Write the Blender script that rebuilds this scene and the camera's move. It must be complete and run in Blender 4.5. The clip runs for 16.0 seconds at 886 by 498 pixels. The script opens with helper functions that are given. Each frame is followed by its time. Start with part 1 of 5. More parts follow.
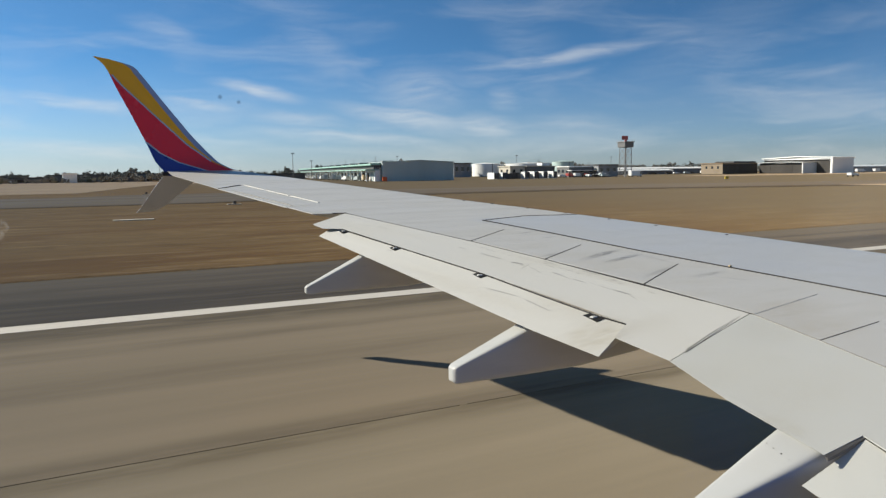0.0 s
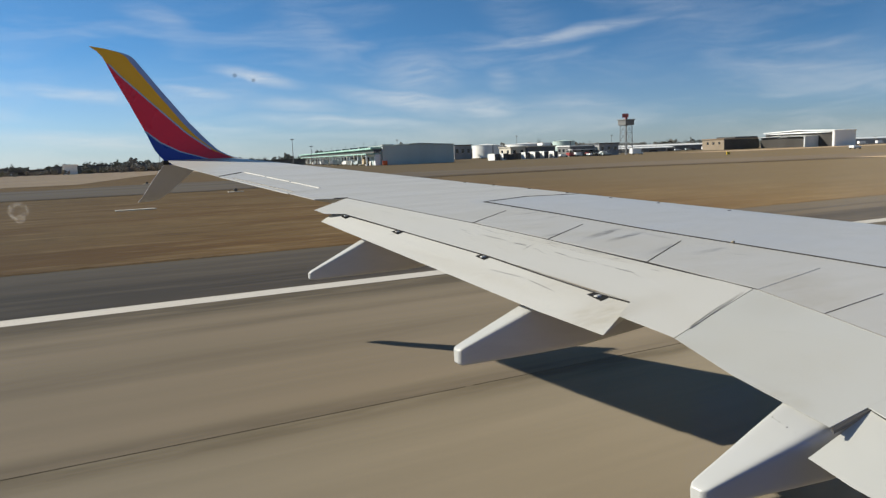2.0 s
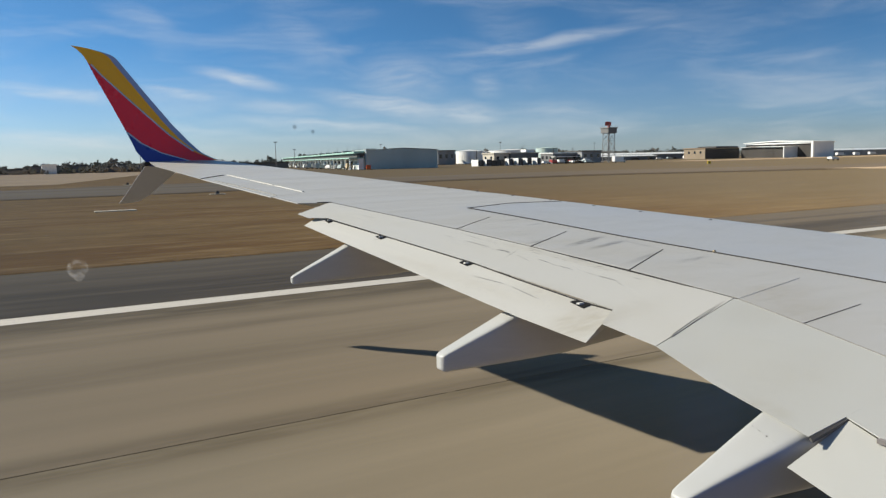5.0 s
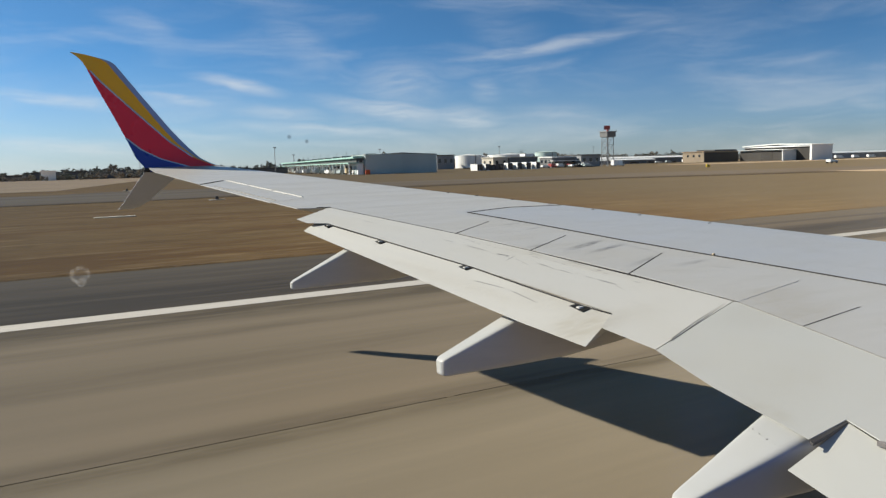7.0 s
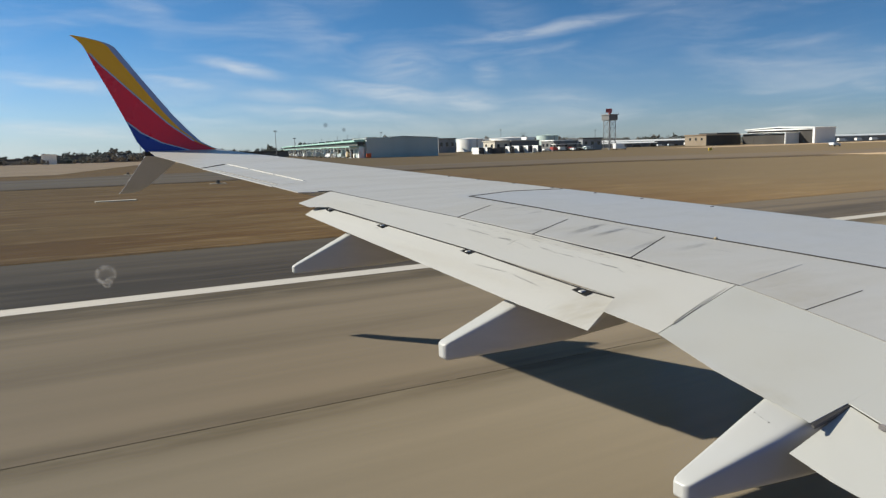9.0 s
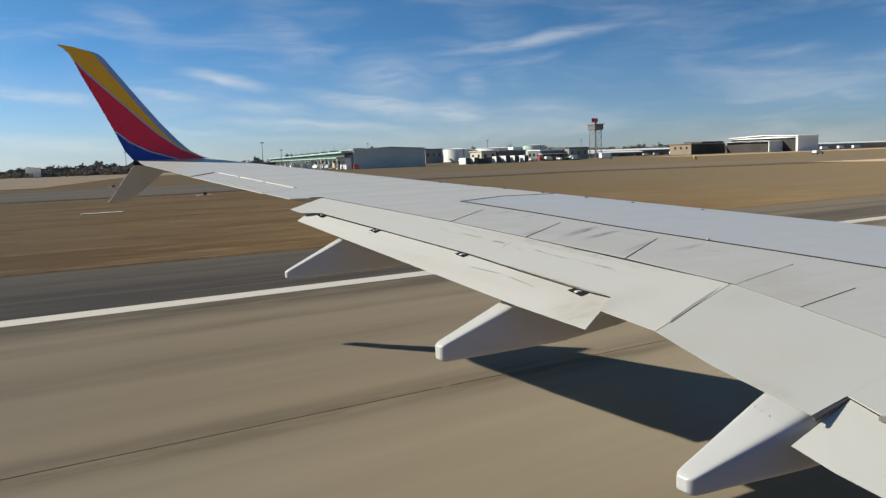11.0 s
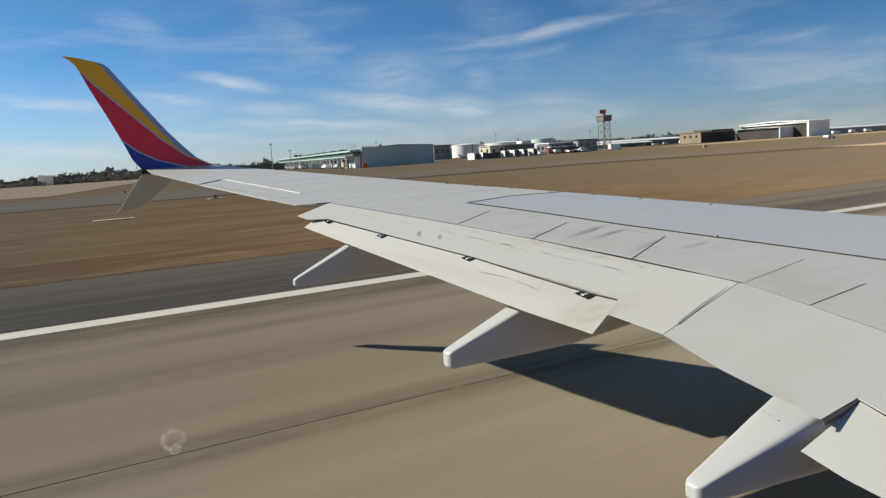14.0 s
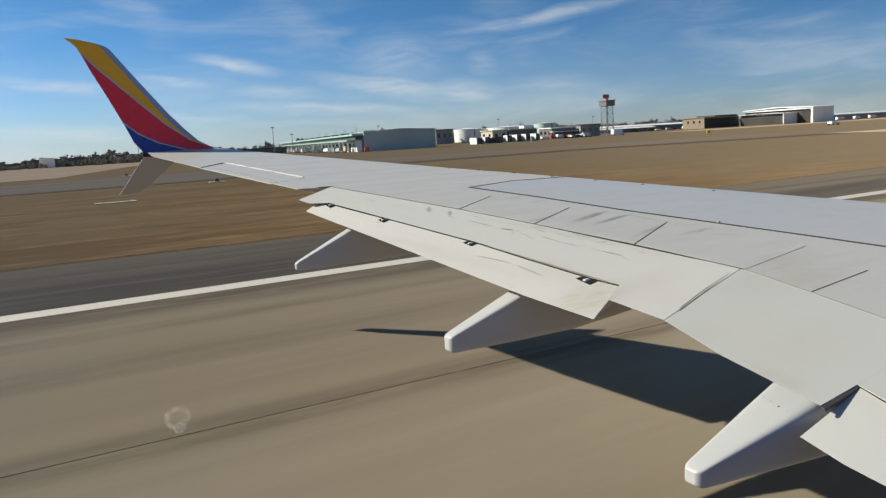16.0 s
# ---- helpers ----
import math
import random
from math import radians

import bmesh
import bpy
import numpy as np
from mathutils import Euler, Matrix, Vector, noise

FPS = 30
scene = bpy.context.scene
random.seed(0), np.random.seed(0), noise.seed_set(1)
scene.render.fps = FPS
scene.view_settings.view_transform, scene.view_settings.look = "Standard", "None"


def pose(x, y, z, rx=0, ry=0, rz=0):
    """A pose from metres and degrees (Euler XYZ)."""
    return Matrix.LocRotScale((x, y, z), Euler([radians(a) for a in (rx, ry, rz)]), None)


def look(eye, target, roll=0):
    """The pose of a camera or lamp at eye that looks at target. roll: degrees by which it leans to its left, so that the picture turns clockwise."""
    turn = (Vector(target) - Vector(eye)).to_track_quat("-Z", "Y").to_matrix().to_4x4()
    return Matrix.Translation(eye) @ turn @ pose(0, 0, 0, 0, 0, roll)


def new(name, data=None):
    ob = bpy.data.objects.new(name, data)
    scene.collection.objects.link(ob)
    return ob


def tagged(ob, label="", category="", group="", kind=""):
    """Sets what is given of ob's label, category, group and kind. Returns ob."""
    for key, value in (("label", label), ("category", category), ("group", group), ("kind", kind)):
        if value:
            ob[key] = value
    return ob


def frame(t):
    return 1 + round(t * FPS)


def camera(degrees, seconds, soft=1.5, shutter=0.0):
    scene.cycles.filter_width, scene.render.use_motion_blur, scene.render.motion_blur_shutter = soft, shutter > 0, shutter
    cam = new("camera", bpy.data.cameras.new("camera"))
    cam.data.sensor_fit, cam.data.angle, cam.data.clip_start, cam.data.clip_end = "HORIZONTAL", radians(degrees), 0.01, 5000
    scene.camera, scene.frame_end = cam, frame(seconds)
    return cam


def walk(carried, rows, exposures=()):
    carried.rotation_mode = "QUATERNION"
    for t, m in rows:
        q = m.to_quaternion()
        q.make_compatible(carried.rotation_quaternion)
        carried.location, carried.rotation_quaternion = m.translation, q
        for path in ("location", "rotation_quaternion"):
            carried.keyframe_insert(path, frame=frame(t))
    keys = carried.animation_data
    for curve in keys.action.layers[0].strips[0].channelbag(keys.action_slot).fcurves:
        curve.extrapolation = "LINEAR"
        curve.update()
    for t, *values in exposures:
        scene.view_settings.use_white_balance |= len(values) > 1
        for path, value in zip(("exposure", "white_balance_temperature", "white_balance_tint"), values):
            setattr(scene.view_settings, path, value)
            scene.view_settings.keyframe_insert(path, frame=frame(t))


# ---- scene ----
# ---------------------------------------------------------------- camera and its walk
from math import atan, cos, pi, sin, tan

cam = camera(62.0, 16.0, soft=1.35)

# The aeroplane sits on its wheels with a slight lean and drift against the runway; the camera is held at a cabin window.
EYE_HEIGHT = 3.7
LEAN = Matrix.Translation((0, 0, EYE_HEIGHT)) @ Euler((radians(-0.35), radians(-0.388), radians(-1.329))).to_matrix().to_4x4() @ Matrix.Translation((0, 0, -EYE_HEIGHT))

# seconds, x, y, z, yaw, pitch, roll in the aeroplane's own frame
PATH = [
    (0.0, 0.010, -0.004, 3.694, -26.30, -5.84, -1.18),
    (0.5, 0.005, -0.004, 3.697, -26.41, -6.26, -0.83),
    (1.0, 0.009, -0.005, 3.698, -26.46, -6.36, -1.23),
    (1.5, 0.008, -0.001, 3.695, -25.78, -7.03, -1.97),
    (2.0, 0.008, -0.003, 3.693, -26.07, -7.18, -2.56),
    (2.5, 0.006, -0.009, 3.693, -26.53, -6.59, -2.22),
    (3.0, 0.003, 0.000, 3.696, -26.54, -6.80, -1.46),
    (3.5, 0.001, 0.004, 3.697, -27.04, -7.06, -1.90),
    (4.0, 0.000, 0.003, 3.701, -27.33, -7.32, -1.66),
    (6.5, 0.001, 0.004, 3.697, -27.57, -5.97, -2.00),
    (7.0, 0.000, 0.000, 3.700, -27.50, -6.48, -1.98),
    (7.5, 0.004, -0.004, 3.693, -27.28, -6.23, -1.75),
    (8.0, 0.000, 0.003, 3.697, -27.24, -7.30, -2.23),
    (8.5, 0.001, 0.004, 3.696, -27.44, -7.30, -2.69),
    (9.0, -0.002, 0.008, 3.701, -27.35, -7.74, -2.03),
    (11.5, -0.060, 0.047, 3.601, -28.41, -6.60, -2.58),
    (12.0, -0.053, 0.056, 3.571, -28.29, -6.13, -2.58),
    (12.5, -0.063, 0.056, 3.585, -28.22, -5.76, -2.93),
    (13.0, -0.084, 0.056, 3.575, -28.48, -5.64, -2.92),
    (13.5, -0.055, 0.056, 3.626, -27.59, -6.60, -6.27),
    (14.0, -0.005, 0.027, 3.712, -27.44, -7.23, -4.12),
    (14.5, -0.005, 0.026, 3.712, -26.91, -7.37, -3.48),
    (15.0, -0.006, 0.026, 3.711, -27.23, -8.11, -3.66),
    (15.5, -0.006, 0.027, 3.711, -27.31, -8.24, -3.42),
    (16.0, -0.005, 0.029, 3.711, -27.23, -8.41, -3.84),
]


def aim(x, y, z, yaw, pitch, roll):
    a, b = radians(yaw), radians(pitch)
    eye = Vector((x, y, z))
    return LEAN @ look(eye, eye + Vector((-sin(a) * cos(b), cos(a) * cos(b), sin(b))), roll)


walk(cam, [(t, aim(*p)) for t, *p in PATH], exposures=[(0.0, 0.68), (16.0, 0.68)])

# ---------------------------------------------------------------- world and sun
SUN_WAY = Vector((-1.28, 0.95, 1.0)).normalized()
sun = new("sun", bpy.data.lights.new("sun", "SUN"))
sun.data.energy, sun.data.angle, sun.data.color = 4.9, radians(0.53), (1.0, 0.93, 0.80)
sun.matrix_world = look(SUN_WAY * 100, (0, 0, 0))

# thin cirrus streaks: azimuth, height, half length, half width (degrees), slope, density
STREAKS = [
    (13.8, 6.0, 3.7, 0.55, -7.6, 0.62), (2.0, 5.0, 4.8, 0.50, -5.5, 0.52), (9.6, 4.9, 3.0, 0.40, -9.0, 0.52),
    (25.5, 4.1, 6.5, 0.75, -9.5, 0.58), (26.0, 6.2, 3.6, 1.80, -12.0, 0.30), (20.5, 2.6, 9.5, 0.50, -3.9, 0.46),
    (7.5, 10.1, 2.7, 0.75, -15.8, 0.28), (18.5, 9.2, 3.6, 1.30, -33.0, 0.22), (2.0, 1.7, 9.0, 0.65, -4.0, 0.46),
    (36.9, 8.4, 8.6, 0.48, 5.8, 0.46), (53.0, 5.0, 7.5, 0.70, -4.0, 0.28), (31.0, 3.4, 3.8, 0.90, -3.8, 0.52),
    (58.5, 3.4, 2.4, 0.60, -8.0, 0.25), (16.5, 4.0, 4.2, 0.60, -3.5, 0.36), (38.0, 3.4, 4.5, 0.80, -4.0, 0.28),
    (34.0, 9.5, 4.0, 1.60, -32.0, 0.12), (32.5, 5.6, 1.6, 0.90, -12.0, 0.24), (47.0, 9.0, 7.0, 2.00, 24.0, 0.10),
]


class Nodes:
    """Short hand for building node trees."""

    def __init__(self, tree):
        self.tree = tree
        tree.nodes.clear()

    def add(self, kind, **values):
        node = self.tree.nodes.new(kind)
        for key, value in values.items():
            if key == "operation":
                node.operation = value
            elif key == "data_type":
                node.data_type = value
            elif key == "blend_type":
                node.blend_type = value
        return node

    def put(self, node, key, value):
        if isinstance(value, bpy.types.NodeSocket):
            self.tree.links.new(value, node.inputs[key])
        else:
            node.inputs[key].default_value = value

    def math(self, operation, a, b=0.0, clamp=False):
        node = self.add("ShaderNodeMath", operation=operation)
        node.use_clamp = clamp
        self.put(node, 0, a)
        self.put(node, 1, b)
        return node.outputs[0]

    def noise(self, vector, scale, detail=4.0, rough=0.55, distortion=0.0):
        node = self.add("ShaderNodeTexNoise")
        self.put(node, "Vector", vector)
        for key, value in (("Scale", scale), ("Detail", detail), ("Roughness", rough), ("Distortion", distortion)):
            self.put(node, key, value)
        return node.outputs["Fac"]

    def ramp(self, value, low, high, out_low=0.0, out_high=1.0):
        node = self.add("ShaderNodeMapRange")
        node.interpolation_type = "SMOOTHSTEP"
        for n, v in enumerate((value, low, high, out_low, out_high)):
            self.put(node, n, v)
        return node.outputs[0]

    def mapping(self, vector, scale=(1, 1, 1), location=(0, 0, 0), rotation=(0, 0, 0), kind="POINT"):
        node = self.add("ShaderNodeMapping")
        node.vector_type = kind
        self.put(node, "Vector", vector)
        self.put(node, "Location", location)
        self.put(node, "Rotation", rotation)
        self.put(node, "Scale", scale)
        return node.outputs[0]

    def mix(self, fac, a, b, blend="MIX"):
        node = self.add("ShaderNodeMix", data_type="RGBA", blend_type=blend)
        self.put(node, 0, fac)
        self.put(node, 6, a)
        self.put(node, 7, b)
        return node.outputs[2]


def rgba(c):
    return (c[0], c[1], c[2], 1.0)


world = bpy.data.worlds.new("sky")
scene.world = world
world.use_nodes = True
n = Nodes(world.node_tree)
sky = n.add("ShaderNodeTexSky")
sky.sky_type, sky.sun_disc = "NISHITA", False
sky.sun_elevation, sky.sun_rotation = math.asin(SUN_WAY.z), math.atan2(SUN_WAY.x, SUN_WAY.y)
sky.altitude, sky.air_density, sky.dust_density, sky.ozone_density = 0.0, 1.0, 0.3, 3.0
way = n.add("ShaderNodeTexCoord").outputs["Generated"]
# a clear winter sky: deep blue already low over the horizon
steep = n.add("ShaderNodeVectorMath", operation="NORMALIZE")
n.put(steep, 0, n.mapping(way, (1, 1, 2.4), (0, 0, 0.02)))
n.tree.links.new(steep.outputs[0], sky.inputs["Vector"])
split = n.add("ShaderNodeSeparateXYZ")
n.put(split, 0, way)
azimuth = n.math("MULTIPLY", n.math("ARCTAN2", split.outputs[0], split.outputs[1]), 57.2958)
height = n.math("MULTIPLY", n.math("ARCSINE", split.outputs[2]), 57.2958)
plane = n.add("ShaderNodeCombineXYZ")
n.put(plane, 0, azimuth)
n.put(plane, 1, height)
flat = plane.outputs[0]
# wisps pulled along the wind, plus single streaks
bend = n.noise(n.mapping(flat, (0.10, 0.25, 1)), 1.0, 3.0)
shift = n.add("ShaderNodeCombineXYZ")
n.put(shift, 1, n.math("MULTIPLY", n.math("SUBTRACT", bend, 0.5), 1.6))
n.put(shift, 0, n.math("MULTIPLY", n.math("SUBTRACT", bend, 0.5), 3.0))
moved = n.add("ShaderNodeVectorMath", operation="ADD")
n.put(moved, 0, flat)
n.put(moved, 1, shift.outputs[0])
curl = moved.outputs[0]
fibre = n.noise(n.mapping(curl, (0.085, 0.42, 1), (3.7, 1.9, 0), rotation=(0, 0, radians(-6))), 1.0, 8.0, 0.56, 0.5)
cover = n.math("MULTIPLY", n.ramp(fibre, 0.42, 0.84), n.ramp(height, 16.0, 4.0, 0.12, 0.34))
strand = n.noise(n.mapping(curl, (0.35, 2.4, 1), rotation=(0, 0, radians(-4))), 1.0, 7.0, 0.6, 0.3)
for az, el, half, thick, slope, dense in STREAKS:
    local = n.mapping(curl, (half * 1.3, thick * 1.5, 1), (az, el, 0), (0, 0, radians(slope)), "TEXTURE")
    length = n.add("ShaderNodeVectorMath", operation="LENGTH")
    n.put(length, 0, local)
    core = n.ramp(length.outputs["Value"], 1.0, 0.0, 0.0, dense)
    ragged = n.math("MULTIPLY", core, n.ramp(strand, 0.28, 0.66, 0.38, 0.92))
    cover = n.math("MAXIMUM", cover, ragged)
haze = n.ramp(height, 9.0, -1.5, 0.0, 0.75)
# the unseen sky overhead is dulled and less blue, to darken and neutralise the shadows
hue = n.mix(n.ramp(height, 17.0, 42.0), (0.60, 1.03, 1.26, 1), (0.64, 0.78, 0.76, 1))
deep = n.mix(1.0, sky.outputs[0], hue, "MULTIPLY")
# the haze is brightest round the sun and brightens again opposite to it
side = n.math("ADD", n.ramp(azimuth, 62.0, -55.0, 0.45, 1.13), n.ramp(azimuth, 70.0, 130.0, 0.0, 0.45))
mist = n.mix(1.0, (7.2, 8.2, 8.9, 1), n.mix(side, (0, 0, 0, 1), (1, 1, 1, 1)), "MULTIPLY")
bright = n.mix(n.math("ADD", n.ramp(azimuth, 58.0, -8.0, 0.0, 1.0), n.ramp(azimuth, 70.0, 130.0, 0.0, 1.0)), (1.02, 1.04, 1.04, 1), (1.31, 1.32, 1.29, 1))
air = n.mix(haze, n.mix(1.0, deep, bright, "MULTIPLY"), mist)
air = n.mix(n.ramp(height, 3.2, -0.5, 0.0, 0.6), air, n.mix(1.0, mist, (1.12, 1.06, 1.02, 1), "MULTIPLY"))
cloudy = n.mix(cover, air, (8.8, 9.0, 9.1, 1))
back = n.add("ShaderNodeBackground")
n.put(back, "Color", cloudy)
n.put(back, "Strength", 0.056)
out = n.add("ShaderNodeOutputWorld")
n.put(out, "Surface", back.outputs[0])


# ---------------------------------------------------------------- materials
WING_SMEARS = [
    (4.61, 7.17, 0.20, 0.030, 13, 0.60), (4.68, 6.83, 0.16, 0.030, 18, 0.60), (4.59, 5.82, 0.45, 0.060, 23, 0.75), (4.70, 5.61, 0.41, 0.050, 19, 0.75),
    (4.61, 5.02, 0.41, 0.040, 23, 0.45), (5.05, 5.63, 0.37, 0.030, -83, 0.35), (4.15, 6.00, 0.27, 0.040, 16, 0.45), (4.98, 4.80, 0.33, 0.050, 11, 0.40),
    (4.12, 4.84, 0.10, 0.050, -35, 0.50), (5.12, 4.60, 0.14, 0.020, -48, 0.40),
]
dash = random.Random(8)
FLAP_SCUFFS = [(3.44 + 0.19 * (6.9 - y) + dash.uniform(-0.05, 0.05), y, dash.uniform(0.02, 0.08), dash.uniform(0.003, 0.008), dash.uniform(-100, -68), dash.uniform(0.6, 1.0))
               for y in (6.75, 6.5, 6.33, 6.05, 5.93, 5.76, 5.6, 5.47, 5.2, 4.95, 4.8, 4.45)]
FLAP_SCUFFS += [(3.66 + 0.185 * (6.9 - y) + dash.uniform(-0.03, 0.03), y, dash.uniform(0.03, 0.07), dash.uniform(0.005, 0.011), dash.uniform(-92, -74), dash.uniform(0.5, 0.95))
                for y in np.arange(6.7, 4.4, -0.11) if dash.random() < 0.8]
FLAP_SCUFFS += [
    (3.52, 6.65, 0.09, 0.012, -77, 0.7), (3.60, 6.21, 0.21, 0.020, -80, 0.55), (3.62, 6.11, 0.10, 0.008, -81, 0.9), (3.67, 5.84, 0.09, 0.030, -68, 0.95),
    (3.67, 5.70, 0.14, 0.008, 34, 0.7), (3.77, 5.33, 0.10, 0.014, -87, 0.8), (3.80, 5.06, 0.10, 0.012, -79, 0.8), (3.95, 5.72, 0.13, 0.020, -88, 0.35),
    (4.06, 5.23, 0.15, 0.025, -82, 0.4), (4.07, 4.94, 0.03, 0.020, -68, 0.7), (3.89, 4.62, 0.12, 0.020, -80, 0.7), (3.21, 8.03, 0.14, 0.020, -78, 0.3),
    (3.08, 5.13, 0.23, 0.012, -76, 0.7), (3.13, 4.70, 0.21, 0.012, -90, 0.6), (2.86, 7.00, 0.04, 0.020, -74, 0.35),
]


FLAP_GRIME = [(3.12, 3.95, 0.45, 0.30, 20, 0.41), (3.25, 4.5, 0.25, 0.6, 5, 0.19), (3.55, 3.9, 0.5, 0.16, 15, 0.10), (4.0, 5.3, 0.12, 1.4, 12, 0.19), (2.9, 5.5, 0.15, 1.6, 8, 0.17), (4.2, 3.45, 0.5, 0.3, 20, 0.12), (3.4, 2.6, 0.9, 0.3, 10, 0.09), (3.05, 3.1, 0.25, 0.5, 70, 0.11), (3.02, 2.4, 0.12, 0.22, 0, 0.19)]
WING_GRIME = [(4.75, 3.72, 0.65, 0.26, 8, 0.30), (4.55, 3.35, 0.6, 0.38, 10, 0.28), (4.5, 5.2, 0.5, 1.2, 15, 0.08), (4.3, 6.5, 0.35, 1.2, 15, 0.07), (5.3, 2.6, 0.8, 0.6, 0, 0.08)]
WING_SMEARS = [(x, y, half, thick * 0.7, turn, dense) for x, y, half, thick, turn, dense in WING_SMEARS]
FLAP_SCUFFS = [(x, y, half * 0.8, thick * 0.5, turn, min(1.0, dense * 1.25)) for x, y, half, thick, turn, dense in FLAP_SCUFFS]


def material(name, base, rough=0.6, metal=0.0, grain=(40, 0.1), patch=(1.5, 0.15), stretch=(1, 1, 1), bump=0.0, tint=None, piece=0.0, chalk=1.0, coat=0.0, smears=(), soft=0.1, grit=(1, 1, 0), grime=(), trail=False, film_scale=(2, 6, 0), film_colour=(0.281, 0.228, 0.134, 1)):
    """A painted, mineral or planted surface with variation at two scales; tint is the colour of its stains."""
    m = bpy.data.materials.new(name)
    m.use_nodes = True
    n = Nodes(m.node_tree)
    where = n.mapping(n.add("ShaderNodeTexCoord").outputs["Object"], stretch)
    fine = n.noise(where, grain[0], 5.0, 0.65)
    broad = n.noise(where, patch[0], 5.0, 0.6, 0.3)
    colour = n.mix(n.ramp(broad, 0.38, 0.72, 0.0, patch[1] * 2), rgba(base), rgba(tint or [c * 0.45 for c in base]))
    colour = n.mix(n.ramp(fine, 0.3, 0.75, grain[1], 0.0), colour, rgba([c * 0.5 for c in base]))
    if smears:
        spot = n.add("ShaderNodeTexCoord").outputs["Object"]
        rag = n.noise(n.mapping(spot, grit), 14.0, 5.0, 0.75)
        dirt = 0.0
        for x, y, half, thick, turn, dense in smears:
            local = n.mapping(n.mapping(spot, (1, 1, 0)), (half * 1.25, thick * 1.6, 1), (x, y, 0), (0, 0, radians(turn)), "TEXTURE")
            size = n.add("ShaderNodeVectorMath", operation="LENGTH")
            n.put(size, 0, local)
            mark = n.ramp(size.outputs["Value"], 1.0, soft, 0.0, dense)
            if trail:
                # blown aft: dense at the front end, thinning backwards
                ends = n.add("ShaderNodeSeparateXYZ")
                n.put(ends, 0, local)
                mark = n.math("MULTIPLY", mark, n.ramp(ends.outputs[0], -0.9, 0.55, 0.12, 1.25))
            dirt = n.math("MAXIMUM", dirt, mark)
        dirt = n.math("MULTIPLY", dirt, n.ramp(rag, 0.42, 0.55, 0.15, 1.0))
        colour = n.mix(dirt, colour, (0.0603, 0.057, 0.0523, 1))
    if grime:
        spot = n.add("ShaderNodeTexCoord").outputs["Object"]
        rag = n.noise(n.mapping(spot, film_scale), 3.0, 5.0, 0.7)
        for x, y, half, thick, turn, dense in grime:
            local = n.mapping(n.mapping(spot, (1, 1, 0)), (half, thick, 1), (x, y, 0), (0, 0, radians(turn)), "TEXTURE")
            size = n.add("ShaderNodeVectorMath", operation="LENGTH")
            n.put(size, 0, local)
            film = n.math("MULTIPLY", n.ramp(size.outputs["Value"], 1.0, 0.2, 0.0, dense), n.ramp(rag, 0.35, 0.65, 0.3, 1.0))
            colour = n.mix(film, colour, film_colour)
    if piece:
        shade = n.ramp(n.add("ShaderNodeObjectInfo").outputs["Random"], 0, 1, 0, piece)
        colour = n.mix(shade, colour, rgba([c * 0.5 for c in base]))
    shader = n.add("ShaderNodeBsdfPrincipled")
    n.put(shader, "Base Color", colour)
    n.put(shader, "Metallic", metal)
    n.put(shader, "Roughness", n.ramp(broad, 0.3, 0.8, max(rough - 0.06, 0.03), min(rough + 0.1, 1.0)))
    if rough > 0.84:
        n.put(shader, "Diffuse Roughness", chalk)
        n.put(shader, "Specular IOR Level", 0.12)
    if coat:
        n.put(shader, "Coat Weight", coat)
        n.put(shader, "Coat Roughness", 0.08)
    if bump:
        b = n.add("ShaderNodeBump")
        n.put(b, "Strength", bump)
        n.put(b, "Distance", 0.02)
        n.put(b, "Height", fine)
        n.put(shader, "Normal", b.outputs[0])
    o = n.add("ShaderNodeOutputMaterial")
    n.put(o, "Surface", shader.outputs[0])
    return m


M_WING = material("wing_grey_paint", (0.444, 0.434, 0.411), 0.42, 0.0, (60, 0.05), (2.2, 0.10), (0.35, 1.4, 1), tint=(0.299, 0.286, 0.258), smears=WING_SMEARS, grit=(0.8, 4, 0), grime=WING_GRIME, trail=True, soft=0.35, coat=0.06)
M_SKIN = material("leading_skin_paint", (0.447, 0.443, 0.430), 0.34, 0.0, (60, 0.04), (1.5, 0.06), (0.5, 1, 1), coat=0.25)
M_FLAP = material("flap_white_paint", (0.530, 0.517, 0.478), 0.45, 0.0, (60, 0.05), (1.6, 0.08), (1, 0.5, 1), tint=(0.36, 0.345, 0.30), smears=FLAP_SCUFFS, soft=0.7, grit=(7, 7, 0), grime=FLAP_GRIME)
M_INNER = material("inboard_panel_paint", (0.442, 0.441, 0.413), 0.45, 0.0, (60, 0.05), (1.6, 0.08), (1, 0.5, 1), tint=(0.36, 0.345, 0.30), soft=0.7, grit=(7, 7, 0), grime=FLAP_GRIME)
M_SEAM = material("seam_sealant", (0.05, 0.047, 0.045), 0.88, grain=(90, 0.2))
M_DARK = material("cove_black", (0.02, 0.02, 0.02), 0.95)
M_GAPGREY = material("gap_grey", (0.20, 0.185, 0.18), 0.9)
M_ROLLER = material("roller_white", (0.504, 0.497, 0.476), 0.5)
M_STEEL = material("roller_steel", (0.6, 0.6, 0.6), 0.3, 0.9)
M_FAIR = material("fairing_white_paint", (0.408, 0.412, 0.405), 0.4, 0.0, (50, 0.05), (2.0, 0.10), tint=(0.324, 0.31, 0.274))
# copy of the fairing paint with a tone set for its shaded sides
M_FAIRSHADE = material("fairing_shaded_side", (0.56, 0.53, 0.485), 0.5, 0.0, (30, 0.06), (2.0, 0.18), (0.5, 1, 2.5), tint=(0.38, 0.355, 0.32))
M_YELLOW = material("livery_yellow", (1.0, 0.43, 0.012), 0.42, grain=(40, 0.03), patch=(1.0, 0.02))
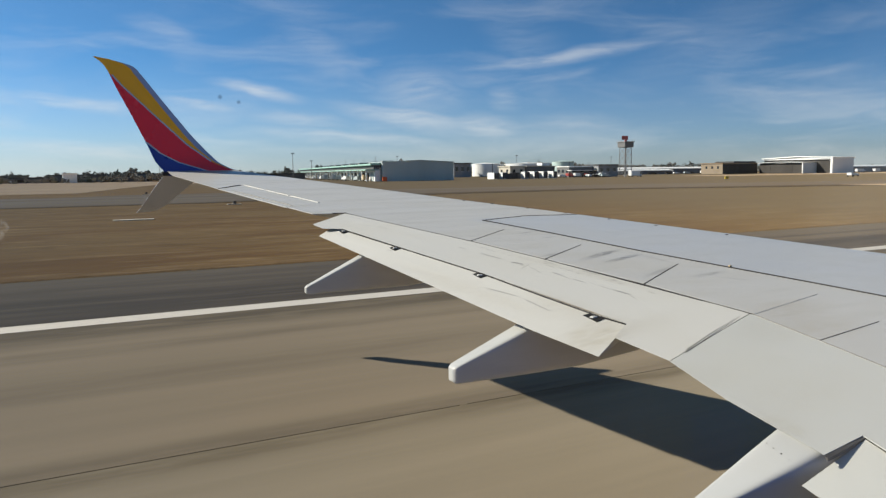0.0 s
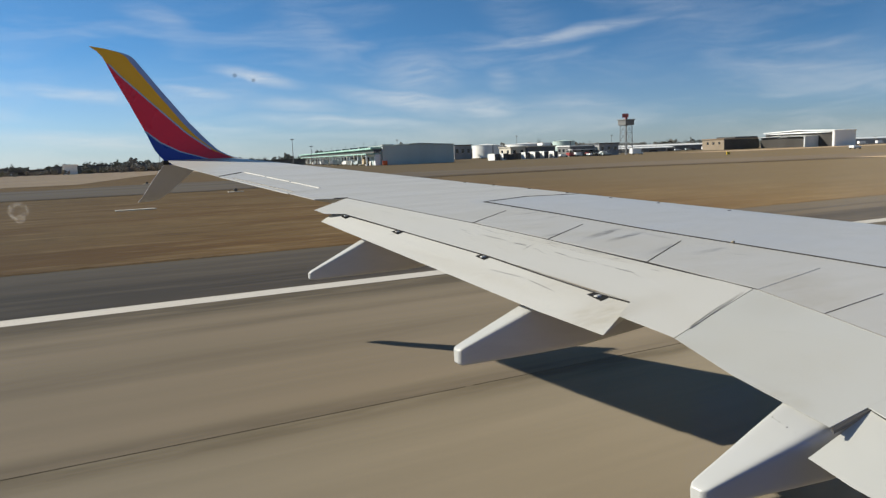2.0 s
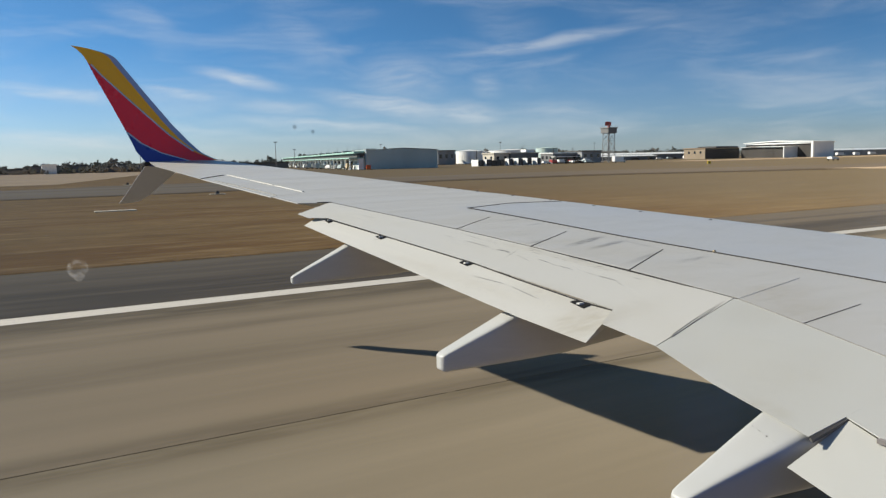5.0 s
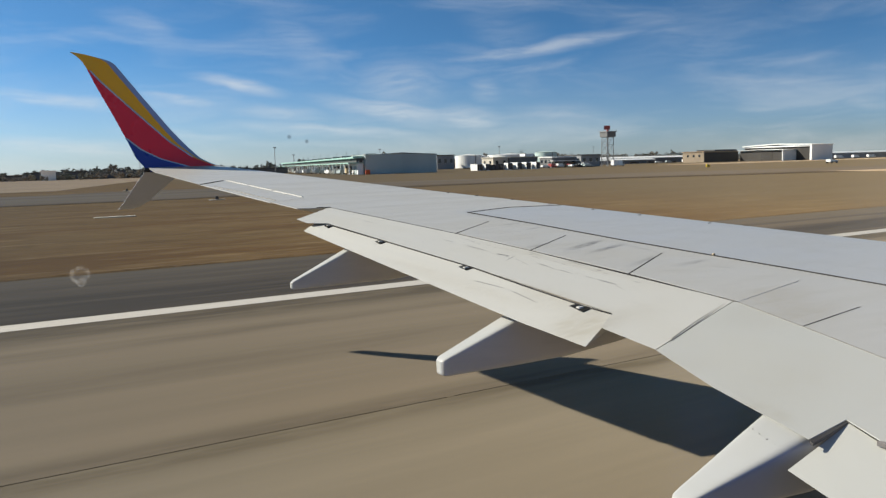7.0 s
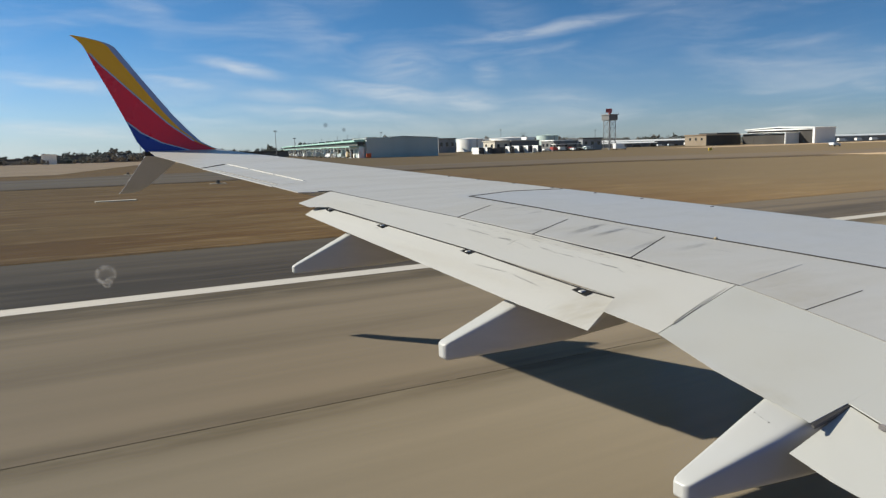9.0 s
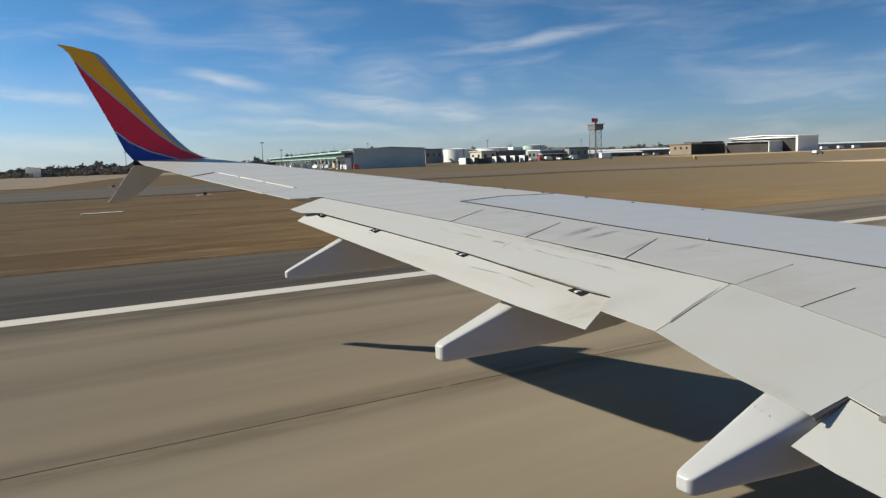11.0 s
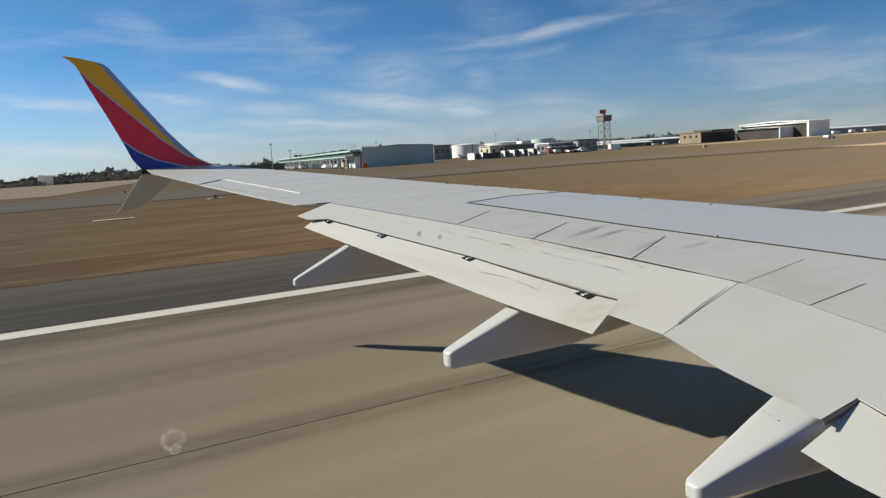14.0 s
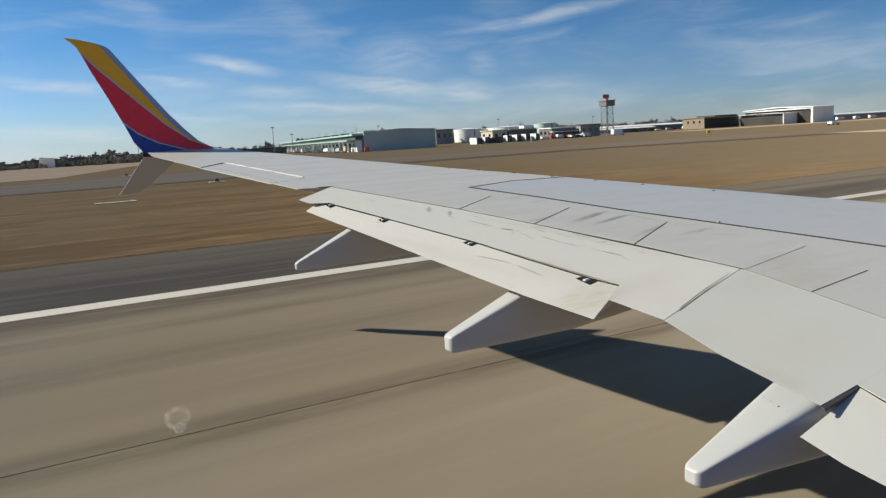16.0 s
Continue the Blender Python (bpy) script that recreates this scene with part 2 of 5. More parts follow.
M_RED = material("livery_red", (0.94, 0.024, 0.045), 0.3, grain=(40, 0.05), patch=(1.0, 0.05), coat=0.3)
M_BLUE = material("livery_blue", (0.022, 0.05, 0.28), 0.3, grain=(40, 0.05), patch=(1.0, 0.05), coat=0.3)
M_EDGE = material("winglet_edge_blue", (0.30, 0.34, 0.50), 0.3, 0.0, grain=(40, 0.05), patch=(1.0, 0.05))
M_SILVER = material("livery_silver", (0.50, 0.52, 0.56), 0.35, 0.3)
M_VENTRAL = material("ventral_grey", (0.38, 0.385, 0.41), 0.55, grain=(40, 0.05), patch=(1.5, 0.08))
M_STAIN = material("oil_stain", (0.245, 0.231, 0.204), 0.6, grain=(70, 0.3), patch=(8, 0.2))
M_BODY = material("fuselage_paint", (0.03, 0.08, 0.35), 0.35, grain=(40, 0.05), coat=0.3)
M_TRIM = material("window_trim", (0.6, 0.6, 0.58), 0.5)
M_CONCRETE = material("runway_concrete", (0.264, 0.221, 0.159), 0.85, 0.0, (5, 0.12), (0.35, 0.30), (0.06, 0.8, 1), 0.15, (0.16, 0.132, 0.092), piece=0.10, grime=[(0, 18.2, 3000, 2.2, 0, 0.8), (0, 9.95, 3000, 0.85, 0, 1.0), (0, 4.0, 3000, 2.5, 0, 0.3)], film_scale=(0.05, 0.35, 0), film_colour=(0.124, 0.0992, 0.0651, 1), chalk=0.5)
M_CONCMID = material("runway_concrete_worn", (0.237, 0.191, 0.135), 0.87, 0.0, (5, 0.10), (0.30, 0.30), (0.05, 0.7, 1), 0.15, (0.145, 0.122, 0.090), grime=[(0, 20.3, 3000, 3.0, 0, 1.0), (0, 19.9, 3000, 1.9, 0, 1.0), (0, 17.0, 3000, 0.7, 0, 0.45), (0, 14.2, 3000, 1.2, 0, 0.3), (0, 9.95, 3000, 0.9, 0, 0.6)], film_scale=(0.06, 0.5, 0), film_colour=(0.090, 0.073, 0.051, 1), chalk=0.5)
M_ASPHALT = material("shoulder_asphalt", (0.148, 0.118, 0.086), 0.9, 0.0, (7, 0.35), (0.5, 0.45), (0.07, 1, 1), 0.2, (0.070, 0.063, 0.058), grime=[(0, 22.4, 3000, 3.4, 0, 0.95), (0, 24.2, 3000, 0.9, 0, 0.7), (0, 26.6, 3000, 0.6, 0, 0.6)], film_scale=(0.03, 0.5, 0), film_colour=(0.056, 0.048, 0.041, 1))
M_TAXI = material("taxiway_asphalt", (0.175, 0.138, 0.100), 0.9, 0.0, (6, 0.2), (0.12, 0.25), (0.1, 1, 1), 0.0, grime=[(420, 112, 430, 220, 0, 1.0), (420, 112, 430, 220, 0, 0.6)], film_scale=(0.01, 0.15, 0), film_colour=(0.142, 0.104, 0.064, 1))
M_APRON = material("apron_concrete", (0.442, 0.315, 0.201), 0.9, 0.0, (3, 0.15), (0.06, 0.2), (0.3, 1, 1))
M_SOIL = material("bare_soil", (0.085, 0.060, 0.038), 0.95, 0.0, (4, 0.4), (0.6, 0.5), (0.4, 1, 1), tint=(0.147, 0.0938, 0.0402))
M_PAINT = material("marking_white", (0.482, 0.449, 0.402), 0.7, 0.0, (14, 0.15), (1.2, 0.1), (0.15, 1, 1), tint=(0.335, 0.308, 0.268))
M_YPAINT = material("marking_yellow", (0.415, 0.268, 0.0201), 0.7, 0.0, (14, 0.2), (1.0, 0.1))
M_BLACK = material("marking_black", (0.03, 0.03, 0.03), 0.8)
# tree colour lightened so that it carries the distance haze
M_TREE = material("hazed_tree_foliage", (0.225, 0.210, 0.185), 0.9, 0.0, (0.5, 0.3), (0.03, 0.45), tint=(0.115, 0.135, 0.095))
M_WHITE = material("white_metal_cladding", (0.75, 0.75, 0.73), 0.55, 0.0, (0.8, 0.05), (0.12, 0.08), (1, 1, 0.1))
M_GREYCLAD = material("blue_grey_cladding", (0.38, 0.44, 0.44), 0.6, 0.0, (1.5, 0.08), (0.1, 0.12), (1, 1, 0.08))
M_TAN = material("tan_cladding", (0.46, 0.36, 0.22), 0.7, 0.0, (1.5, 0.1), (0.2, 0.12))
M_ROOFDARK = material("dark_roof", (0.06, 0.06, 0.06), 0.8, 0.0, (0.5, 0.1), (0.1, 0.2))
M_GREENTRIM = material("pale_green_fascia", (0.30, 0.48, 0.42), 0.6)
# near-black: shade of openings painted on flat panels, and black vehicles
M_INSIDE = material("interior_shade_and_black_paint", (0.05, 0.045, 0.04), 0.9)
M_SLATE = material("slate_cladding", (0.135, 0.135, 0.135), 0.7, 0.0, (1.5, 0.1), (0.1, 0.15))
M_TANK = material("tank_white", (0.72, 0.72, 0.70), 0.5, 0.0, (0.6, 0.05), (0.15, 0.08), (1, 1, 0.2))
M_BRICK = material("tan_brick", (0.25, 0.195, 0.135), 0.8, 0.0, (3, 0.2), (0.3, 0.15))
M_DARKBOX = material("dark_steel_and_slot_shade", (0.06, 0.055, 0.052), 0.7, 0.0, (2, 0.2), (0.4, 0.2), (1, 1, 0.1))
# brown of the office doors, dark enough to paint hangar interior shade
M_DOORSHADE = material("brown_door_and_interior_shade", (0.032, 0.027, 0.022), 0.7, 0.0, (1, 0.2), (0.1, 0.2), (1, 1, 0.1))
M_TANKGREEN = material("tank_pale_green", (0.40, 0.50, 0.47), 0.6, 0.0, (0.6, 0.05), (0.15, 0.08))
M_PADPALE = material("pad_bright_concrete", (0.49, 0.449, 0.374), 0.8)
M_GLASSDK = material("dark_window_glass", (0.02, 0.025, 0.03), 0.1)
M_TYRE = material("tyre_rubber", (0.025, 0.025, 0.025), 0.85)
M_MAST = material("galvanised_mast", (0.22, 0.22, 0.22), 0.5, 0.3)
M_LATTICE = material("weathered_lattice_steel", (0.22, 0.22, 0.22), 0.6, 0.1)
M_TOWERRED = material("signal_red", (0.42, 0.05, 0.04), 0.5)
M_ORANGE = material("orange_barrier", (0.60, 0.10, 0.02), 0.6)
M_JETWHITE = material("jet_white_paint", (0.78, 0.78, 0.76), 0.35, grain=(4, 0.04), patch=(0.3, 0.05))
M_BROWN = material("brown_paint", (0.09, 0.045, 0.02), 0.4)
M_ROOFGREEN = material("green_metal_roof", (0.16, 0.30, 0.27), 0.5, 0.0, (1.5, 0.1), (0.2, 0.1))
M_PALECLAD = material("pale_cladding_and_shaded_white", (0.60, 0.63, 0.65), 0.6, 0.0, (1.5, 0.06), (0.1, 0.10), (1, 1, 0.08))
M_SHEDGREY = material("grey_shed_cladding", (0.24, 0.25, 0.26), 0.7, 0.0, (1.5, 0.1), (0.1, 0.15), (1, 1, 0.1))
M_OLIVE = material("olive_cladding", (0.10, 0.11, 0.085), 0.7, 0.0, (1.5, 0.1), (0.1, 0.15), (1, 1, 0.1))
M_SIGN = material("sign_yellow", (0.70, 0.48, 0.02), 0.5)


def grass_material():
    m = bpy.data.materials.new("dormant_grass")
    m.use_nodes = True
    n = Nodes(m.node_tree)
    spot = n.add("ShaderNodeTexCoord").outputs["Object"]
    fine = n.noise(n.mapping(spot, (0.22, 1, 1)), 2.2, 8.0, 0.75)
    band = n.noise(n.mapping(spot, (0.05, 0.16, 1)), 1.0, 9.0, 0.68, 0.8)
    wide = n.noise(n.mapping(spot, (0.006, 0.02, 1)), 1.0, 4.0)
    c = n.mix(n.ramp(band, 0.34, 0.68), (0.158, 0.082, 0.027, 1), (0.238, 0.148, 0.062, 1))
    c = n.mix(n.ramp(wide, 0.45, 0.75, 0.0, 0.55), c, (0.150, 0.108, 0.052, 1))
    tuft = n.noise(n.mapping(spot, (0.10, 0.75, 1), (7, 3, 0)), 1.0, 6.0, 0.7, 0.4)
    c = n.mix(n.ramp(tuft, 0.52, 0.66, 0.0, 0.80), c, (0.310, 0.205, 0.096, 1))
    c = n.mix(n.ramp(tuft, 0.47, 0.34, 0.0, 0.55), c, (0.100, 0.062, 0.026, 1))
    c = n.mix(n.ramp(fine, 0.30, 0.60, 0.55, 0.0), c, (0.080, 0.050, 0.021, 1))
    # greyer further along the field: the window haze there is put into the grass
    ends = n.add("ShaderNodeSeparateXYZ")
    n.put(ends, 0, spot)
    c = n.mix(n.ramp(ends.outputs[0], 6.0, 75.0, 0.0, 0.82), c, (0.150, 0.115, 0.070, 1))
    shader = n.add("ShaderNodeBsdfPrincipled")
    n.put(shader, "Base Color", c)
    n.put(shader, "Roughness", 0.95)
    n.put(shader, "Diffuse Roughness", 1.0)
    n.put(shader, "Specular IOR Level", 0.1)
    b = n.add("ShaderNodeBump")
    n.put(b, "Strength", 0.5)
    n.put(b, "Distance", 0.08)
    n.put(b, "Height", fine)
    n.put(shader, "Normal", b.outputs[0])
    o = n.add("ShaderNodeOutputMaterial")
    n.put(o, "Surface", shader.outputs[0])
    return m


M_GRASS = grass_material()


# ---------------------------------------------------------------- mesh helpers
def link(name, bm, materials, parent=None, label=""):
    bmesh.ops.recalc_face_normals(bm, faces=bm.faces)
    me = bpy.data.meshes.new(name)
    bm.to_mesh(me)
    bm.free()
    for m in materials if isinstance(materials, (list, tuple)) else (materials,):
        me.materials.append(m)
    ob = new(name, me)
    if parent:
        ob.parent = parent
    if label:
        ob["label"] = label
    return ob


def part(name, bm, material, parent, label=""):
    return link(name, bm, material, parent, label)


def thing(name, label, category, at=(0, 0, 0), turn=0.0, group="", kind=""):
    ob = new(name)
    ob.empty_display_size = 0.2
    ob.location = at
    ob.rotation_euler = (0, 0, radians(turn))
    return tagged(ob, label, category, group, kind)


def box(x0, x1, y0, y1, z0, z1, bevel=0.0, bm=None):
    bm = bm or bmesh.new()
    v = [bm.verts.new((x, y, z)) for z in (z0, z1) for y in (y0, y1) for x in (x0, x1)]
    made = [bm.faces.new([v[i] for i in q]) for q in ((0, 2, 3, 1), (4, 5, 7, 6), (0, 1, 5, 4), (2, 6, 7, 3), (0, 4, 6, 2), (1, 3, 7, 5))]
    if bevel:
        bmesh.ops.bevel(bm, geom=list({e for f in made for e in f.edges}), offset=bevel, segments=2, affect="EDGES")
    return bm


def cylinder(r0, r1, z0, z1, n=16, at=(0, 0), bm=None, cap=True):
    bm = bm or bmesh.new()
    a = [bm.verts.new((at[0] + r0 * cos(2 * pi * i / n), at[1] + r0 * sin(2 * pi * i / n), z0)) for i in range(n)]
    b = [bm.verts.new((at[0] + r1 * cos(2 * pi * i / n), at[1] + r1 * sin(2 * pi * i / n), z1)) for i in range(n)]
    for i in range(n):
        bm.faces.new((a[i], a[(i + 1) % n], b[(i + 1) % n], b[i]))
    if cap:
        bm.faces.new(a[::-1])
        bm.faces.new(b)
    return bm


def rod(p, q, r, n=6, bm=None):
    """A round bar from p to q."""
    bm = bm or bmesh.new()
    p, q = Vector(p), Vector(q)
    m = (q - p).to_track_quat("Z", "Y").to_matrix()
    rings = [[bm.verts.new(c + m @ Vector((r * cos(2 * pi * i / n), r * sin(2 * pi * i / n), 0))) for i in range(n)] for c in (p, q)]
    for i in range(n):
        bm.faces.new((rings[0][i], rings[0][(i + 1) % n], rings[1][(i + 1) % n], rings[1][i]))
    bm.faces.new(rings[0][::-1])
    bm.faces.new(rings[1])
    return bm


def prism(outline, z0, z1, bm=None):
    """An upright solid on a plan outline."""
    bm = bm or bmesh.new()
    a = [bm.verts.new((x, y, z0)) for x, y in outline]
    b = [bm.verts.new((x, y, z1)) for x, y in outline]
    for i in range(len(a)):
        j = (i + 1) % len(a)
        bm.faces.new((a[i], a[j], b[j], b[i]))
    bm.faces.new(a[::-1])
    bm.faces.new(b)
    return bm


def along(table, t):
    """Linear reading of a short table of pairs."""
    return float(np.interp(t, [p[0] for p in table], [p[1] for p in table]))


def glass_material():
    m = bpy.data.materials.new("cabin_pane")
    m.use_nodes = True
    n = Nodes(m.node_tree)
    clear, gloss, both = n.add("ShaderNodeBsdfTransparent"), n.add("ShaderNodeBsdfGlossy"), n.add("ShaderNodeMixShader")
    n.put(clear, "Color", (0.97, 0.98, 0.97, 1))
    n.put(gloss, "Roughness", 0.02)
    n.put(both, 0, 0.02)
    n.put(both, 1, clear.outputs[0])
    n.put(both, 2, gloss.outputs[0])
    # a thin translucent veil stands in for the window's haze, streaked, heavier towards the front edge of the window
    film, veil = n.add("ShaderNodeBsdfTranslucent"), n.add("ShaderNodeMixShader")
    spot = n.add("ShaderNodeTexCoord").outputs["Object"]
    streak = n.noise(n.mapping(spot, (14, 0, 5), rotation=(0, radians(25), 0)), 1.0, 4.0, 0.6, 0.6)
    split = n.add("ShaderNodeSeparateXYZ")
    n.put(split, 0, spot)
    dense = n.math("MULTIPLY", n.ramp(streak, 0.35, 0.7, 0.15, 1.0), n.ramp(split.outputs[0], 0.05, 0.20, 0.003, 0.032))
    n.put(film, "Color", (0.75, 0.76, 0.78, 1))
    n.put(veil, 0, dense)
    n.put(veil, 1, both.outputs[0])
    n.put(veil, 2, film.outputs[0])
    o = n.add("ShaderNodeOutputMaterial")
    n.put(o, "Surface", veil.outputs[0])
    return m


def smudge_material(name, colour, alpha, hollow=False):
    m = bpy.data.materials.new(name)
    m.use_nodes = True
    n = Nodes(m.node_tree)
    clear, mark, both = n.add("ShaderNodeBsdfTransparent"), n.add("ShaderNodeBsdfTranslucent" if hollow else "ShaderNodeBsdfDiffuse"), n.add("ShaderNodeMixShader")
    n.put(mark, "Color", rgba(colour))
    off = n.add("ShaderNodeVectorMath", operation="LENGTH")
    n.put(off, 0, n.mapping(n.add("ShaderNodeTexCoord").outputs["Generated"], (1, 0, 1), (-0.5, 0, -0.5)))
    cover = n.ramp(off.outputs["Value"], 0.5, 0.36 if hollow else 0.1, 0.0, alpha)
    if hollow:
        cover = n.math("MULTIPLY", cover, n.ramp(off.outputs["Value"], 0.15, 0.36, 0.3, 1.0))
        blot = n.noise(n.add("ShaderNodeTexCoord").outputs["Generated"], 3.5, 3.0)
        cover = n.math("MULTIPLY", cover, n.ramp(blot, 0.35, 0.65, 0.15, 1.0))
    n.put(both, 0, cover)
    n.put(both, 1, clear.outputs[0])
    n.put(both, 2, mark.outputs[0])
    o = n.add("ShaderNodeOutputMaterial")
    n.put(o, "Surface", both.outputs[0])
    return m


M_PANE = glass_material()
M_SPECK = smudge_material("window_speck", (0.05, 0.06, 0.08), 0.40)
M_SPOT = smudge_material("dried_water_spot", (0.75, 0.72, 0.70), 0.18, True)

# ---------------------------------------------------------------- ground, runway, taxiways
def sheet(name, x0, x1, y0, y1, z, material, label, category, cuts=1):
    bm = bmesh.new()
    bmesh.ops.create_grid(bm, x_segments=cuts, y_segments=cuts, size=0.5)
    for v in bm.verts:
        v.co = (x0 + (v.co.x + 0.5) * (x1 - x0), y0 + (v.co.y + 0.5) * (y1 - y0), z)
    ob = link(name, bm, material)
    return tagged(ob, label, category, kind="structure")


sheet("ground", -4900, 4900, -4900, 4900, -0.06, M_GRASS, "dry brown winter grass of the flat airfield", "grass", 8)

RUN_A, RUN_B = -620.0, 900.0
runway = thing("runway", "worn tan concrete runway with long joints and rubber streaks", "runway", kind="structure")
STRIPE_IN, STRIPE_OUT, SHOULDER_OUT = 20.05, 20.88, 29.6
LANES = [-24.4, -12.95, -1.5, 9.98, 20.95]
for y0, y1 in zip(LANES, LANES[1:]):
    part("concrete_lane", box(RUN_A, RUN_B, y0 + 0.012, y1 - 0.012, -0.4, 0.0), M_CONCMID if y0 > 9 else M_CONCRETE, runway)
part("joint_filler", box(RUN_A, RUN_B, LANES[0], LANES[-1], -0.4, -0.012), M_SEAM, runway, "black joint sealant between the lanes")
worn = random.Random(31)
for k in range(8):
    x = -12 + 9.3 * k + worn.uniform(-1.5, 1.5)
    part("joint_patch", box(x, x + worn.uniform(0.1, 0.4), LANES[3] - 0.014, LANES[3] + 0.014, -0.01, 0.0012), M_CONCMID, runway, "dusty fill where the joint sealant is lost")
part("edge_stripe", box(RUN_A, RUN_B, STRIPE_IN, STRIPE_OUT, -0.01, 0.004), M_PAINT, runway, "white painted runway edge line")
shoulder = link("shoulder", box(RUN_A, RUN_B, 20.96, SHOULDER_OUT, -0.4, -0.004), M_ASPHALT)
tagged(shoulder, "dark grey asphalt shoulder beside the runway", "shoulder", kind="structure")
soil = link("soil_edge", box(RUN_A, RUN_B, SHOULDER_OUT + 0.002, SHOULDER_OUT + 0.35, -0.4, -0.03), M_SOIL)
tagged(soil, "dark bare soil along the shoulder edge", "soil", kind="structure")
NEAR = [(-900, 99), (18, 103), (60, 116), (98, 118.5), (130, 106), (165, 97.5), (1400, 96)]
taxiway = link("taxiway", prism(NEAR + [(1400, 128), (190, 128), (140, 148), (85, 148), (12, 152), (3.5, 144), (-900, 122)], -0.4, -0.02), M_TAXI)
tagged(taxiway, "parallel asphalt taxiway across the grass", "taxiway", kind="structure")
lane = link("taxiway_edge", prism([(x, y - along([(20, 3.2), (110, 9.0)], x)) for x, y in NEAR] + [(x, y - 0.01) for x, y in NEAR[::-1]], -0.4, -0.024), M_SOIL)
tagged(lane, "darker asphalt edge of the parallel taxiway", "taxiway", kind="structure")
apron = link("apron", prism([(-700, 150), (4, 176), (34, 300), (120, 420), (120, 470), (-700, 470)], -0.4, -0.016), M_APRON)
tagged(apron, "pale concrete apron beyond the grass", "apron", kind="structure")
pad = link("hangar_apron", box(300, 900, 262, 300, -0.4, -0.016), M_APRON)
tagged(pad, "pale concrete apron in front of the hangars", "apron", kind="structure")

# ---------------------------------------------------------------- the aeroplane
airliner = thing("airliner", "white-winged jet with yellow, red and blue winglet on runway", "aeroplane")
airliner.matrix_basis = LEAN


def plane_z(y):
    """Height of the wing's upper skin at a span place; the wing rises six degrees outboard."""
    return 3.85 - (15.3 - y) * 0.1051


def lead(y):
    return 9.84 - 0.45 * y


REAR = [(0.0, 3.72), (2.5, 4.15), (3.12, 4.26), (3.72, 4.35), (4.73, 4.22), (5.86, 4.0), (6.92, 3.77), (9.17, 3.15), (9.25, 2.72), (12.13, 2.07), (13.62, 1.78), (14.4, 1.62), (15.3, 1.62)]


def wing_panel():
    bm = bmesh.new()
    spans = sorted({*np.linspace(-0.25, 14.9, 58).round(3), 3.72, 9.17, 9.25, 12.2, 15.1, 15.3})
    us = [0, 0.1, 0.2, 0.35, 0.5, 0.65, 0.78, 0.86, 0.905, 0.925, 0.945, 0.965, 0.98, 0.992, 1.0]
    rows = []
    for y in spans:
        tail, nose = along(REAR, y), lead(y)
        chord = nose - along([(0, 2.6), (3.3, 3.1), (9, 2.7), (15.3, 1.4)], y)
        nose += along([(0, 0.42), (4.7, 0.32), (10, 0.15), (15.3, 0.05)], y)
        thick = 0.115 * chord * along([(0, 1.15), (6, 1.0), (15.3, 0.75)], y)
        up, low = [], []
        for u in us:
            x = tail + (nose - tail) * u
            up.append((x, y, plane_z(y) - 0.45 * thick * max(0.0, (u - 0.91) / 0.09) ** 2.2))
            low.append((x, y, plane_z(y) - thick * (0.03 * (1 - u) + 0.45 * u + 0.6 * sin(pi * u))))
        rows.append([bm.verts.new(p) for p in up + low[-2::-1]])
    k = len(rows[0])
    for a, b in zip(rows, rows[1:]):
        for i in range(k):
            f = bm.faces.new((a[i], a[(i + 1) % k], b[(i + 1) % k], b[i]))
            f.smooth = i not in (k - 1,)
    bm.faces.new(rows[0])
    bm.faces.new(rows[-1][::-1])
    bm.edges.ensure_lookup_table()
    for row, after in zip(rows, rows[1:]):
        for i in (0, k - 1):
            bm.edges.get((row[i], after[i])).smooth = False
    # the slats and the skin ahead of the front seam are bluer
    bm.faces.ensure_lookup_table()
    for f in bm.faces:
        c = f.calc_center_median()
        if c.y < 8.2 and c.x > along([(0, 6.9), (3.55, 5.86), (8.12, 4.59)], c.y) + 0.05:
            f.material_index = 1
    return bm


def strip(stations, front, back, bm=None):
    """A flat tapering panel: stations of (x, y, dz) at its front and rear edges, over the wing's skin; thickness at each edge."""
    bm = bm or bmesh.new()
    rows = []
    for (xf, yf, df), (xb, yb, db) in stations:
        zf, zb = plane_z(yf) + df, plane_z(yb) + db
        mx, my, mz = (xf + xb) / 2, (yf + yb) / 2, (zf + zb) / 2
        rows.append([bm.verts.new(p) for p in ((xf, yf, zf), (mx, my, mz), (xb, yb, zb), (xb, yb, zb - back), (mx, my, mz - (front + back) / 2), (xf, yf, zf - front))])
    for a, b in zip(rows, rows[1:]):
        for i in range(6):
            bm.faces.new((a[i], a[(i + 1) % 6], b[(i + 1) % 6], b[i]))
    bm.faces.new(rows[0])
    bm.faces.new(rows[-1][::-1])
    return bm


def seam(points, width, lift=0.002, bm=None):
    """A sealed joint that runs over the wing's skin."""
    bm = bm or bmesh.new()
    pts = [Vector((x, y, plane_z(y) + (d[0] if d else 0.0))) for x, y, *d in points]
    rows = []
    for i, p in enumerate(pts):
        t = (pts[min(i + 1, len(pts) - 1)] - pts[max(i - 1, 0)]).normalized()
        side = t.cross(Vector((0, 0, 1))).normalized() * width / 2
        rows.append([bm.verts.new(p + side * s + Vector((0, 0, h))) for s, h in ((-1, lift), (1, lift), (1, lift - 0.012), (-1, lift - 0.012))])
    for a, b in zip(rows, rows[1:]):
        for i in range(4):
            bm.faces.new((a[i], a[(i + 1) % 4], b[(i + 1) % 4], b[i]))
    bm.faces.new(rows[0])
    bm.faces.new(rows[-1][::-1])
    return bm


